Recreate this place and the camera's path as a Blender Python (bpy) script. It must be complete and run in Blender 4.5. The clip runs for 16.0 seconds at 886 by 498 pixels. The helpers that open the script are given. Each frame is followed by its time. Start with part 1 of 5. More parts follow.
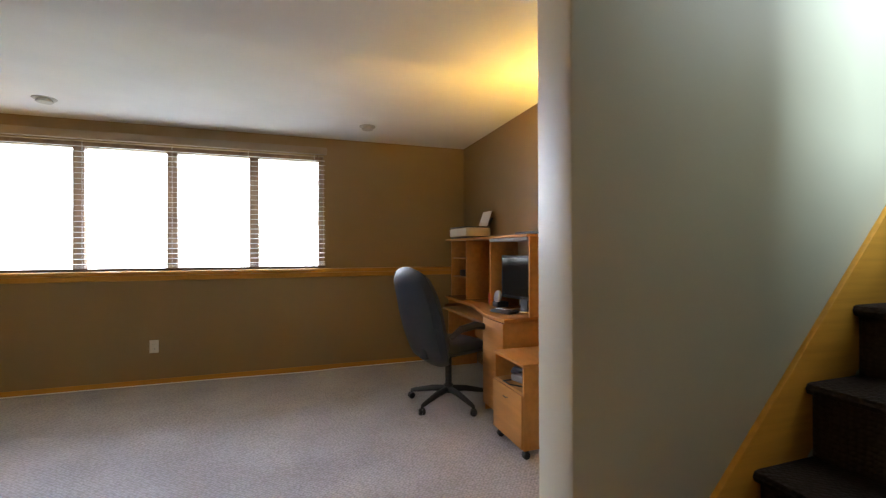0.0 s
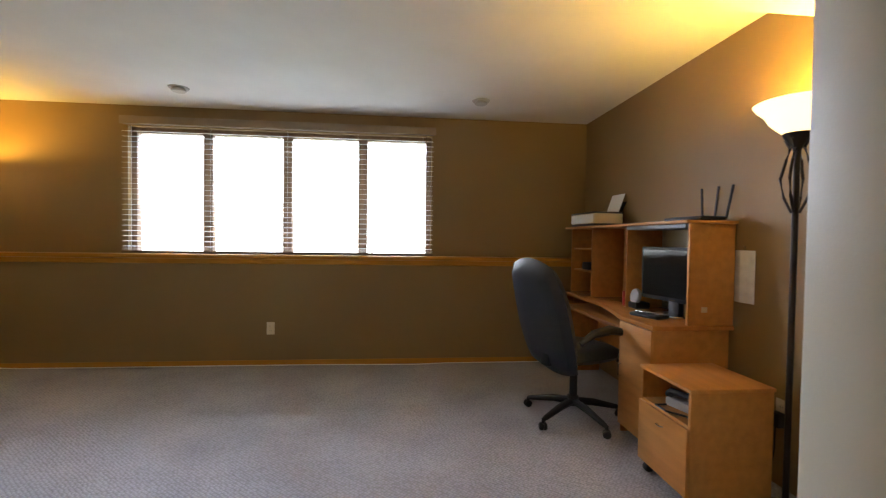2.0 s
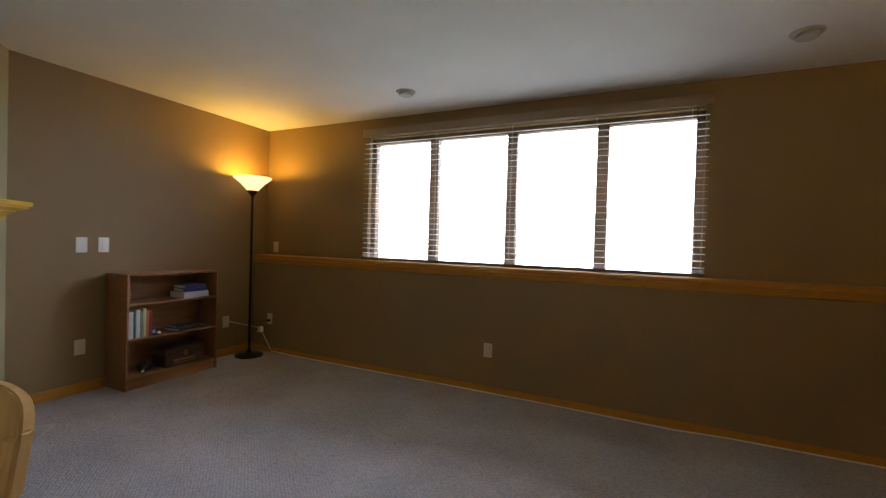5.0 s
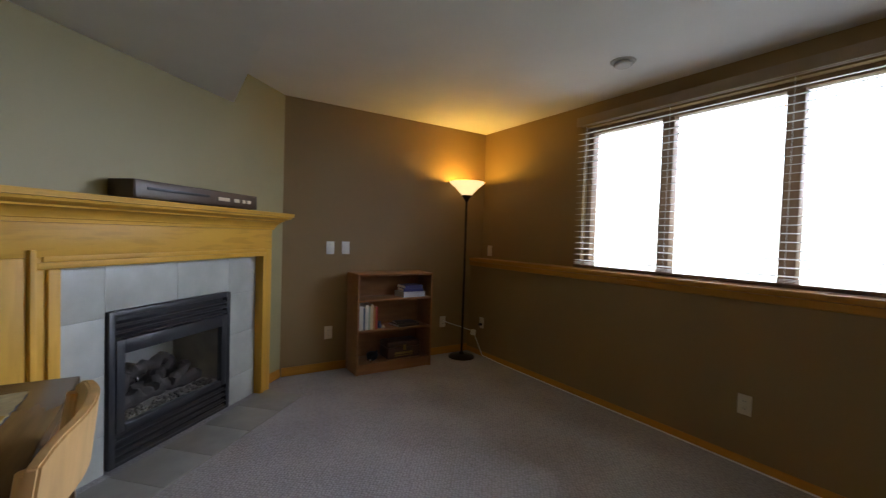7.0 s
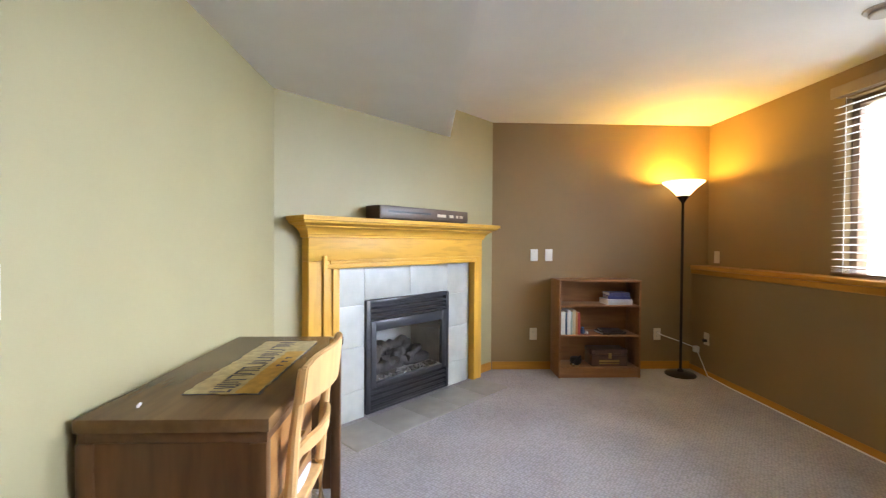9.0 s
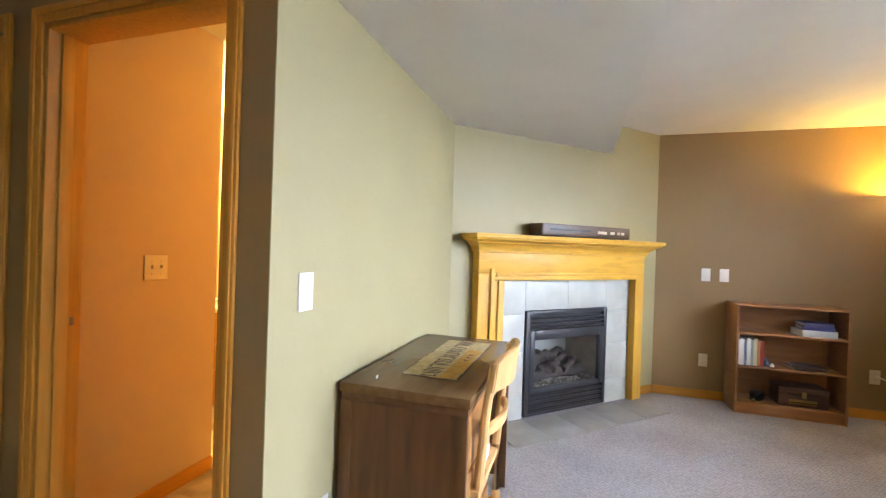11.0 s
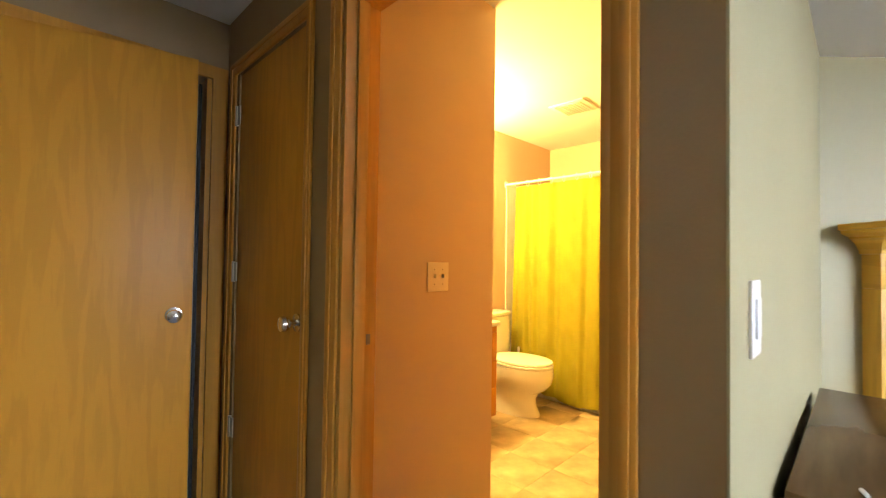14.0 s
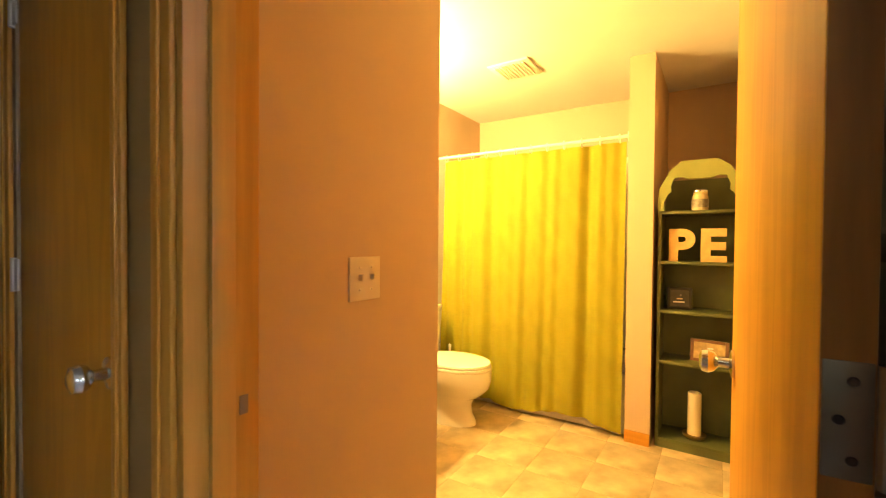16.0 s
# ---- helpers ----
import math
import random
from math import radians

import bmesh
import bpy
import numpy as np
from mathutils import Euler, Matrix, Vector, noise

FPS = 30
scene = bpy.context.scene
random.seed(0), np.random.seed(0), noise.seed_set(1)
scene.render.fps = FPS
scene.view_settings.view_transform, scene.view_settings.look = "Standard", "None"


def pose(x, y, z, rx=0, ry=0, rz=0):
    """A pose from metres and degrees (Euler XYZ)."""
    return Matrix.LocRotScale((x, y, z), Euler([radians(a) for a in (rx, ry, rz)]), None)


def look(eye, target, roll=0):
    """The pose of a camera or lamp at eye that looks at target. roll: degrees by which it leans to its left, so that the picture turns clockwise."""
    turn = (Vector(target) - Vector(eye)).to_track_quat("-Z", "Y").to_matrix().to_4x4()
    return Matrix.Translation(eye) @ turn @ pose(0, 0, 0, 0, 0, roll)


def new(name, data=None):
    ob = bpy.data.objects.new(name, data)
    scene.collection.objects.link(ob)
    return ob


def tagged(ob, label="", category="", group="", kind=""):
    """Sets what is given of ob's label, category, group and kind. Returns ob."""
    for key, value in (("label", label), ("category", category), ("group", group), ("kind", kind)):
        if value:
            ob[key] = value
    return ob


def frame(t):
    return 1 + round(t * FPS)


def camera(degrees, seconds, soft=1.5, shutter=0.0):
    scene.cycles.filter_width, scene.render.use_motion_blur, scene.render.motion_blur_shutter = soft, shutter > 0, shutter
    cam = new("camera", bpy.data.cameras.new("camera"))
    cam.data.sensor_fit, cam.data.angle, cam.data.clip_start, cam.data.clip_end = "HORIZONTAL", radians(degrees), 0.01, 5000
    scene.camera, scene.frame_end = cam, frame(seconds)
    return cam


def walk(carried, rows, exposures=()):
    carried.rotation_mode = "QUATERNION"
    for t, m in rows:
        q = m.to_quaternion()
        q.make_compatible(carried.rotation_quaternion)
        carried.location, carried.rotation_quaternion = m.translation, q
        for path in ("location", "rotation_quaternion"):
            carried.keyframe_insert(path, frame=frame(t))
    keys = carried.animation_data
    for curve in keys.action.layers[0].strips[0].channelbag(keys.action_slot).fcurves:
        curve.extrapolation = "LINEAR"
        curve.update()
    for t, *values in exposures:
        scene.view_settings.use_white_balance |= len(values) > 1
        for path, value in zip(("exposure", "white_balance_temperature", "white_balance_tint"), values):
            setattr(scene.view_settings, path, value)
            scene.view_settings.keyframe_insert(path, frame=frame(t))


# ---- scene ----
cam = camera(92.8, 16.0, soft=1.2, shutter=0.3)
PATH = [
    (0, (0.824, 2.423, 1.221), (1.460, 4.319, 1.227), -0.16),
    (0.5, (0.755, 2.493, 1.210), (1.305, 4.416, 1.213), -0.01),
    (1, (0.778, 2.599, 1.192), (1.201, 4.553, 1.181), 0.30),
    (1.5, (0.744, 2.747, 1.202), (1.058, 4.722, 1.167), 0.46),
    (2, (0.759, 2.853, 1.208), (0.953, 4.843, 1.161), 0.84),
    (2.5, (0.783, 3.003, 1.195), (0.849, 5.001, 1.148), 1.10),
    (3, (0.749, 3.158, 1.197), (0.689, 5.157, 1.147), 1.39),
    (3.5, (0.684, 3.270, 1.228), (0.497, 5.260, 1.162), 1.52),
    (4, (0.707, 3.400, 1.227), (0.278, 5.353, 1.170), 1.48),
    (6.5, (0.594, 3.990, 1.246), (-0.872, 5.349, 1.199), 2.04),
    (7, (0.620, 4.130, 1.269), (-1.064, 5.209, 1.206), 1.86),
    (7.5, (0.608, 4.171, 1.259), (-1.215, 4.990, 1.189), 1.62),
    (8, (0.699, 4.322, 1.232), (-1.229, 4.850, 1.166), 0.78),
    (10.5, (1.188, 4.229, 1.287), (-0.765, 3.796, 1.285), 1.71),
    (11, (1.221, 4.209, 1.293), (-0.686, 3.605, 1.287), 1.91),
    (11.5, (1.238, 4.139, 1.302), (-0.633, 3.431, 1.296), 1.93),
    (12, (1.221, 4.007, 1.295), (-0.602, 3.184, 1.295), 1.66),
    (12.5, (1.190, 3.862, 1.289), (-0.568, 2.908, 1.280), 1.39),
    (13, (1.141, 3.745, 1.250), (-0.530, 2.647, 1.259), 0.96),
    (13.5, (1.037, 3.637, 1.234), (-0.509, 2.368, 1.254), 0.70),
    (14, (0.903, 3.498, 1.226), (-0.517, 2.090, 1.271), 0.80),
    (14.5, (0.790, 3.409, 1.244), (-0.586, 1.958, 1.251), 0.97),
    (15, (0.707, 3.305, 1.231), (-0.752, 1.937, 1.238), 0.81),
    (15.5, (0.623, 3.160, 1.240), (-0.963, 1.942, 1.225), 0.74),
    (16, (0.540, 3.075, 1.252), (-1.137, 1.986, 1.218), 0.48),
]
walk(cam, [(t, look(eye, target, roll)) for t, eye, target, roll in PATH],
     exposures=[(0.0, -0.17), (2.0, -0.4), (3.5, -0.68), (4.0, -0.74), (6.5, -1.5), (7.0, -1.48), (7.5, -0.93), (8.0, -0.36), (10.5, 0.36), (12.5, 0.28), (14.5, 0.22), (16.0, 0.22)])

# ---- light ----
world = bpy.data.worlds.new("world")
scene.world = world
world.use_nodes = True
wn = world.node_tree
sky = wn.nodes.new("ShaderNodeTexSky")
sky.sky_type, sky.sun_disc = "NISHITA", False
sky.sun_elevation, sky.sun_rotation = radians(50), radians(150)
wn.nodes["Background"].inputs["Strength"].default_value = 0.12
wn.links.new(sky.outputs["Color"], wn.nodes["Background"].inputs["Color"])


def lamp(name, kind, m, energy, color, size=0.1, size_y=None):
    d = bpy.data.lights.new(name, kind)
    d.energy, d.color = energy, color
    if kind == "AREA":
        d.shape, d.size, d.size_y = "RECTANGLE", size, size_y or size
    elif kind == "SUN":
        d.angle = size
    else:
        d.shadow_soft_size = size
    ob = new(name, d)
    ob.matrix_world = m
    return ob


WARM = (1.0, 0.58, 0.09)
lamp("sun", "SUN", look((0, 0, 0), (0.3, 0.5, -1.0)), 3.5, (1.0, 0.97, 0.92), radians(10))
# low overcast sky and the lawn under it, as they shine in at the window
lamp("window_daylight", "AREA", look((-0.38, 10.4, 3.0), (-0.38, 7.0, 1.55)), 1850, (0.64, 0.74, 1.0), 6.0, 2.6)
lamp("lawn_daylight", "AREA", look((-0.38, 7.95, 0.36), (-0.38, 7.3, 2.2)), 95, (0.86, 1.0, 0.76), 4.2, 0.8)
# daylight through an unseen window, assumed high in the far wall of the stairwell
lamp("stair_window_daylight", "AREA", look((2.32, 0.90, 4.0), (2.6, 2.9, 2.2)), 400, (0.66, 0.86, 1.0), 0.64, 0.8)
# broad weak fill, added to raise the level on the stair wall
lamp("stair_wall_fill", "AREA", look((3.40, 2.25, 3.25), (2.6, 3.4, 1.9)), 32, (0.74, 0.89, 1.0), 1.7, 1.5)
lamp("corner_lamp_bulb", "POINT", pose(-2.96, 6.70, 1.790), 48, WARM, 0.05)
lamp("desk_lamp_bulb", "POINT", pose(2.455, 4.53, 1.775), 98, WARM, 0.05)
for i in range(3):
    lamp("vanity_bulb", "POINT", pose(-1.45 + 0.22 * i, 1.24, 2.02), 98, (1.0, 0.66, 0.18), 0.05)

# ---- plan ----
XL, XR, YU, YL = -3.17, 2.65, 7.086, 6.929
ZC, ZS, YS, ZH = 2.417, 2.161, 4.481, 2.33
XH, YG, YB, XP = 0.214, 3.37, 2.27, -0.67
XN, YN, YT, YE = 1.535, 3.602, 3.42, 1.354
DG = 1.75                       # the chimney wall lies on x + y = DG
LEDGE = 1.035


# ---- materials ----
def material(name, color, rough=0.6, metal=0.0, vary=0.12, scale=4.0, bump=0.0, bump_scale=60.0, spec=0.5, grain=None, rand=0.0, rings=0.0):
    m = bpy.data.materials.new(name)
    m.use_nodes = True
    nt = m.node_tree
    b = nt.nodes["Principled BSDF"]
    b.inputs["Roughness"].default_value, b.inputs["Metallic"].default_value = rough, metal
    b.inputs["Specular IOR Level"].default_value = spec
    tc = nt.nodes.new("ShaderNodeTexCoord")
    src = tc.outputs["Object"]
    if grain:
        mp = nt.nodes.new("ShaderNodeMapping")
        mp.inputs["Scale"].default_value = grain
        nt.links.new(src, mp.inputs["Vector"])
        src = mp.outputs["Vector"]
    big = nt.nodes.new("ShaderNodeTexNoise")
    big.inputs["Scale"].default_value, big.inputs["Detail"].default_value = scale, 5.0
    nt.links.new(src, big.inputs["Vector"])
    ramp = nt.nodes.new("ShaderNodeValToRGB")
    ramp.color_ramp.elements[0].position, ramp.color_ramp.elements[1].position = 0.3, 0.7
    ramp.color_ramp.elements[0].color = (*[max(0.0, c * (1 - vary)) for c in color], 1)
    ramp.color_ramp.elements[1].color = (*[min(1.0, c * (1 + vary)) for c in color], 1)
    value = big.outputs["Fac"]
    if rings:
        times = nt.nodes.new("ShaderNodeMath")
        times.operation = "MULTIPLY"
        times.inputs[1].default_value = rings
        fold = nt.nodes.new("ShaderNodeMath")
        fold.operation = "PINGPONG"
        fold.inputs[1].default_value = 1.0
        nt.links.new(value, times.inputs[0])
        nt.links.new(times.outputs[0], fold.inputs[0])
        value = fold.outputs[0]
    nt.links.new(value, ramp.inputs["Fac"])
    out = ramp.outputs["Color"]
    if rand:
        info = nt.nodes.new("ShaderNodeObjectInfo")
        hsv = nt.nodes.new("ShaderNodeHueSaturation")
        mr = nt.nodes.new("ShaderNodeMapRange")
        mr.inputs["To Min"].default_value, mr.inputs["To Max"].default_value = 1 - rand, 1 + rand
        nt.links.new(info.outputs["Random"], mr.inputs["Value"])
        nt.links.new(mr.outputs["Result"], hsv.inputs["Value"])
        nt.links.new(out, hsv.inputs["Color"])
        out = hsv.outputs["Color"]
    nt.links.new(out, b.inputs["Base Color"])
    if bump:
        fine = nt.nodes.new("ShaderNodeTexNoise")
        fine.inputs["Scale"].default_value, fine.inputs["Detail"].default_value = bump_scale, 3.0
        nt.links.new(src, fine.inputs["Vector"])
        bp = nt.nodes.new("ShaderNodeBump")
        bp.inputs["Strength"].default_value, bp.inputs["Distance"].default_value = bump, 0.004
        nt.links.new(fine.outputs["Fac"], bp.inputs["Height"])
        nt.links.new(bp.outputs["Normal"], b.inputs["Normal"])
    return m


def glowing(name, color, strength):
    m = bpy.data.materials.new(name)
    m.use_nodes = True
    b = m.node_tree.nodes["Principled BSDF"]
    b.inputs["Base Color"].default_value = (*color, 1)
    b.inputs["Roughness"].default_value = 0.35
    b.inputs["Emission Color"].default_value = (*color, 1)
    b.inputs["Emission Strength"].default_value = strength
    return m


def wood(name, color, grain, vary=0.3, rough=0.42, scale=3.0, rings=0.0):
    """Planks with stretched grain; grain is the stretch along x, y, z."""
    return material(name, color, rough, vary=vary, scale=scale, bump=0.05, bump_scale=14, grain=grain, spec=0.22, rings=rings)


def carpet_material(name, color):
    m = material(name, color, 0.95, vary=0.10, scale=2.2, spec=0.1)
    nt = m.node_tree
    b = nt.nodes["Principled BSDF"]
    tc = nt.nodes.new("ShaderNodeTexCoord")
    mp = nt.nodes.new("ShaderNodeMapping")
    mp.inputs["Rotation"].default_value = (0, 0, radians(40))
    nt.links.new(tc.outputs["Object"], mp.inputs["Vector"])
    loops = nt.nodes.new("ShaderNodeTexVoronoi")
    loops.inputs["Scale"].default_value, loops.inputs["Randomness"].default_value = 62.0, 0.45
    nt.links.new(mp.outputs["Vector"], loops.inputs["Vector"])
    bp = nt.nodes.new("ShaderNodeBump")
    bp.invert = True
    bp.inputs["Strength"].default_value, bp.inputs["Distance"].default_value = 0.9, 0.008
    nt.links.new(loops.outputs["Distance"], bp.inputs["Height"])
    nt.links.new(bp.outputs["Normal"], b.inputs["Normal"])
    old = b.inputs["Base Color"].links[0].from_socket
    mix = nt.nodes.new("ShaderNodeMix")
    mix.data_type, mix.blend_type = "RGBA", "MULTIPLY"
    mix.inputs["Factor"].default_value = 1.0
    rr = nt.nodes.new("ShaderNodeValToRGB")
    rr.color_ramp.elements[0].position, rr.color_ramp.elements[1].position = 0.15, 0.75
    rr.color_ramp.elements[0].color, rr.color_ramp.elements[1].color = (1, 1, 1, 1), (0.70, 0.68, 0.66, 1)
    nt.links.new(loops.outputs["Distance"], rr.inputs["Fac"])
    nt.links.new(old, mix.inputs["A"])
    nt.links.new(rr.outputs["Color"], mix.inputs["B"])
    nt.links.new(mix.outputs["Result"], b.inputs["Base Color"])
    return m


def glass_material(name, color=(1, 1, 1), rough=0.0):
    m = bpy.data.materials.new(name)
    m.use_nodes = True
    b = m.node_tree.nodes["Principled BSDF"]
    b.inputs["Base Color"].default_value = (*color, 1)
    b.inputs["Transmission Weight"].default_value, b.inputs["Roughness"].default_value, b.inputs["IOR"].default_value = 1.0, rough, 1.45
    return m


TAUPE = material("taupe wall paint", (0.25, 0.165, 0.068), 0.55, vary=0.05, scale=1.5, bump=0.10, bump_scale=160)
SAGE = material("sage tan wall paint", (0.345, 0.305, 0.160), 0.55, vary=0.05, scale=1.5, bump=0.10, bump_scale=160)
STAIRPAINT = material("pale grey wall paint", (0.45, 0.425, 0.32), 0.45, vary=0.05, scale=1.5, bump=0.10, bump_scale=160)
BATHPAINT = material("clay wall paint", (0.53, 0.39, 0.27), 0.5, vary=0.05, scale=1.5, bump=0.10, bump_scale=160)
CEIL = material("white ceiling paint", (0.74, 0.73, 0.71), 0.8, vary=0.03, scale=3, bump=0.14, bump_scale=90)
CARPET = carpet_material("looped berber carpet", (0.455, 0.445, 0.465))
STAIRCARPET = carpet_material("brown stair carpet", (0.030, 0.022, 0.018))
OAKX = wood("golden oak along x", (0.46, 0.215, 0.030), (1.0, 18, 18), vary=0.10)
OAKY = wood("golden oak along y", (0.46, 0.215, 0.030), (18, 1.0, 18), vary=0.10)
OAKZ = wood("golden oak upright", (0.46, 0.215, 0.030), (18, 18, 1.0), vary=0.10)
DOORWOOD = wood("flat oak veneer", (0.49, 0.225, 0.024), (4.5, 4.5, 0.55), vary=0.055, rough=0.42, scale=1.6, rings=14.0)
DESKWOOD = wood("orange beech laminate", (0.50, 0.225, 0.060), (7, 1.0, 7), vary=0.12, rough=0.4)
DESKTOP = wood("glossy beech desktop", (0.42, 0.18, 0.05), (7, 1.0, 7), vary=0.12, rough=0.22)
CASEWOOD = wood("brown laminate", (0.30, 0.145, 0.062), (8, 1.2, 8), vary=0.16, rough=0.45)
DARKWOOD = wood("dark walnut stain", (0.110, 0.054, 0.022), (1.2, 9, 9), vary=0.25, rough=0.3)
CHAIRWOOD = wood("honey maple", (0.60, 0.37, 0.15), (9, 9, 1.5), vary=0.15)
BLINDWOOD = wood("brown blind slats", (0.16, 0.10, 0.065), (1.0, 12, 12), vary=0.15, rough=0.5)
TILE = material("pale grey ceramic tile", (0.46, 0.47, 0.42), 0.35, vary=0.10, scale=7, bump=0.15, bump_scale=30, rand=0.05)
HEARTHTILE = material("grey hearth tile", (0.27, 0.265, 0.24), 0.4, vary=0.14, scale=6, bump=0.15, bump_scale=30, rand=0.05)
HEARTHBED = material("grey hearth grout", (0.30, 0.29, 0.26), 0.9, vary=0.08)
GROUT = material("light grout", (0.56, 0.56, 0.53), 0.9, vary=0.08)
VINYL = material("mottled beige floor tile", (0.47, 0.36, 0.21), 0.42, vary=0.42, scale=5, bump=0.1, bump_scale=40, rand=0.05)
BLACKMETAL = material("black enamelled metal", (0.022, 0.023, 0.026), 0.38, vary=0.1, bump=0.1)
BLACKPLASTIC = material("black plastic", (0.008, 0.008, 0.009), 0.5, vary=0.1)
LEATHER = material("black leatherette", (0.013, 0.017, 0.025), 0.36, vary=0.2, scale=8, bump=0.25, bump_scale=160)
FABRIC = material("black seat fabric", (0.02, 0.02, 0.022), 0.9, vary=0.2, bump=0.4, bump_scale=300)
WHITEPLASTIC = material("white plastic", (0.78, 0.77, 0.73), 0.35, vary=0.03)
IVORY = material("ivory plastic", (0.68, 0.60, 0.46), 0.35, vary=0.03)
CHROME = material("brushed nickel", (0.66, 0.65, 0.62), 0.22, metal=1.0, vary=0.05)
BRONZE = material("dark bronze metal", (0.028, 0.020, 0.015), 0.4, metal=0.6, vary=0.15)
SHADE = glowing("lit frosted glass", (1.0, 0.70, 0.33), 3.5)
GLASS = glass_material("clear glass")
DARKGLASS = material("dark screen glass", (0.008, 0.009, 0.010), 0.08, vary=0.05)
PORCELAIN = material("white porcelain", (0.80, 0.78, 0.72), 0.12, vary=0.03)
CURTAIN = material("lime green curtain cloth", (0.52, 0.47, 0.03), 0.8, vary=0.05, scale=6, bump=0.3, bump_scale=200)
GREENPAINT = material("dark green shelf paint", (0.075, 0.085, 0.030), 0.5, vary=0.2, scale=6)
GREENTOP = material("lime shelf paint", (0.22, 0.24, 0.07), 0.5, vary=0.15, scale=6)
PAPER = material("white paper", (0.78, 0.78, 0.76), 0.7, vary=0.02)
BEIGEMETAL = material("cream plastic", (0.60, 0.52, 0.36), 0.4, vary=0.05)
LOG = material("charred ceramic log", (0.045, 0.036, 0.030), 0.9, vary=0.5, scale=14, bump=0.8, bump_scale=40)
FIREBRICK = material("grey fire liner", (0.40, 0.36, 0.29), 0.8, vary=0.2, scale=8, bump=0.3)
GRASS = material("lawn grass", (0.12, 0.19, 0.06), 0.9, vary=0.3, scale=3, bump=0.5)
SATIN = material("satin nickel hinge", (0.50, 0.48, 0.44), 0.38, metal=0.55, vary=0.05)
TILEGROUT = material("tile grout", (0.50, 0.51, 0.47), 0.9, vary=0.06)
BATHGROUT = material("beige floor grout", (0.36, 0.27, 0.155), 0.9, vary=0.12)
STEELDOOR = material("grey painted steel", (0.20, 0.18, 0.15), 0.35, vary=0.06)


# ---- mesh helpers ----
def box(bm, x0, x1, y0, y1, z0, z1, bevel=0.0, segments=2):
    r = bmesh.ops.create_cube(bm, size=1.0)
    for v in r["verts"]:
        v.co = Vector(((x0 + x1) / 2 + v.co.x * (x1 - x0), (y0 + y1) / 2 + v.co.y * (y1 - y0), (z0 + z1) / 2 + v.co.z * (z1 - z0)))
    if bevel:
        edges = list({e for v in r["verts"] for e in v.link_edges})
        bmesh.ops.bevel(bm, geom=edges, offset=bevel, segments=segments, affect="EDGES", profile=0.5)
    return bm


def boxes(*rows, bevel=0.0):
    bm = bmesh.new()
    for r in rows:
        box(bm, *r, bevel=bevel)
    return bm


def prism(points, z0, z1, axis="z", bevel=0.0):
    """A straight solid over an outline of (a, b) points; axis names the way it is drawn out."""
    bm = bmesh.new()
    put = {"z": lambda a, b, c: (a, b, c), "y": lambda a, b, c: (a, c, b), "x": lambda a, b, c: (c, a, b)}[axis]
    low = [bm.verts.new(put(a, b, z0)) for a, b in points]
    high = [bm.verts.new(put(a, b, z1)) for a, b in points]
    n = len(points)
    bm.faces.new(low), bm.faces.new(high)
    for i in range(n):
        bm.faces.new((low[i], low[(i + 1) % n], high[(i + 1) % n], high[i]))
    bmesh.ops.recalc_face_normals(bm, faces=bm.faces)
    if bevel:
        bmesh.ops.bevel(bm, geom=list(bm.edges), offset=bevel, segments=2, affect="EDGES", profile=0.5)
    return bm


def turned(profile, segments=24, bm=None, at=(0, 0, 0), cap=True):
    """A body of revolution about z from (radius, height) pairs."""
    bm = bm or bmesh.new()
    rings = []
    for r, z in profile:
        rings.append([bm.verts.new((at[0] + r * math.cos(2 * math.pi * i / segments), at[1] + r * math.sin(2 * math.pi * i / segments), at[2] + z)) for i in range(segments)])
    for a, b in zip(rings, rings[1:]):
        for i in range(segments):
            bm.faces.new((a[i], a[(i + 1) % segments], b[(i + 1) % segments], b[i]))
    if cap:
        bm.faces.new(rings[0][::-1]), bm.faces.new(rings[-1])
    return bm


def tube(points, radius, segments=8, bm=None):
    """A round bar along a polyline."""
    bm = bm or bmesh.new()
    pts = [Vector(p) for p in points]
    rings = []
    for i, p in enumerate(pts):
        d = (pts[min(i + 1, len(pts) - 1)] - pts[max(i - 1, 0)]).normalized()
        q = d.to_track_quat("Z", "Y")
        r = radius[i] if isinstance(radius, (list, tuple)) else radius
        rings.append([bm.verts.new(p + q @ Vector((r * math.cos(2 * math.pi * k / segments), r * math.sin(2 * math.pi * k / segments), 0))) for k in range(segments)])
    for a, b in zip(rings, rings[1:]):
        for k in range(segments):
            bm.faces.new((a[k], a[(k + 1) % segments], b[(k + 1) % segments], b[k]))
    bm.faces.new(rings[0][::-1]), bm.faces.new(rings[-1])
    return bm


def finish(bm, name, mat, smooth=True):
    me = bpy.data.meshes.new(name)
    bmesh.ops.recalc_face_normals(bm, faces=bm.faces)
    bm.to_mesh(me)
    bm.free()
    me.materials.append(mat)
    if smooth:
        me.shade_smooth()
        me.set_sharp_from_angle(angle=radians(35))
    return me


def part(name, bm, mat, parent, label="", m=None):
    ob = new(name, finish(bm, name, mat))
    ob.parent = parent
    if m is not None:
        ob.matrix_basis = m
    return tagged(ob, label)


def thing(name, m, label, category, group=""):
    ob = new(name)
    ob.empty_display_size = 0.1
    ob.matrix_world = m
    return tagged(ob, label, category, group)


def solid(name, bm, mat, label, category, m=None, group=""):
    ob = new(name, finish(bm, name, mat))
    if m is not None:
        ob.matrix_world = m
    return tagged(ob, label, category, group)


def setting(name, bm, mat, label, category):
    return tagged(new(name, finish(bm, name, mat)), label, category, kind="structure")


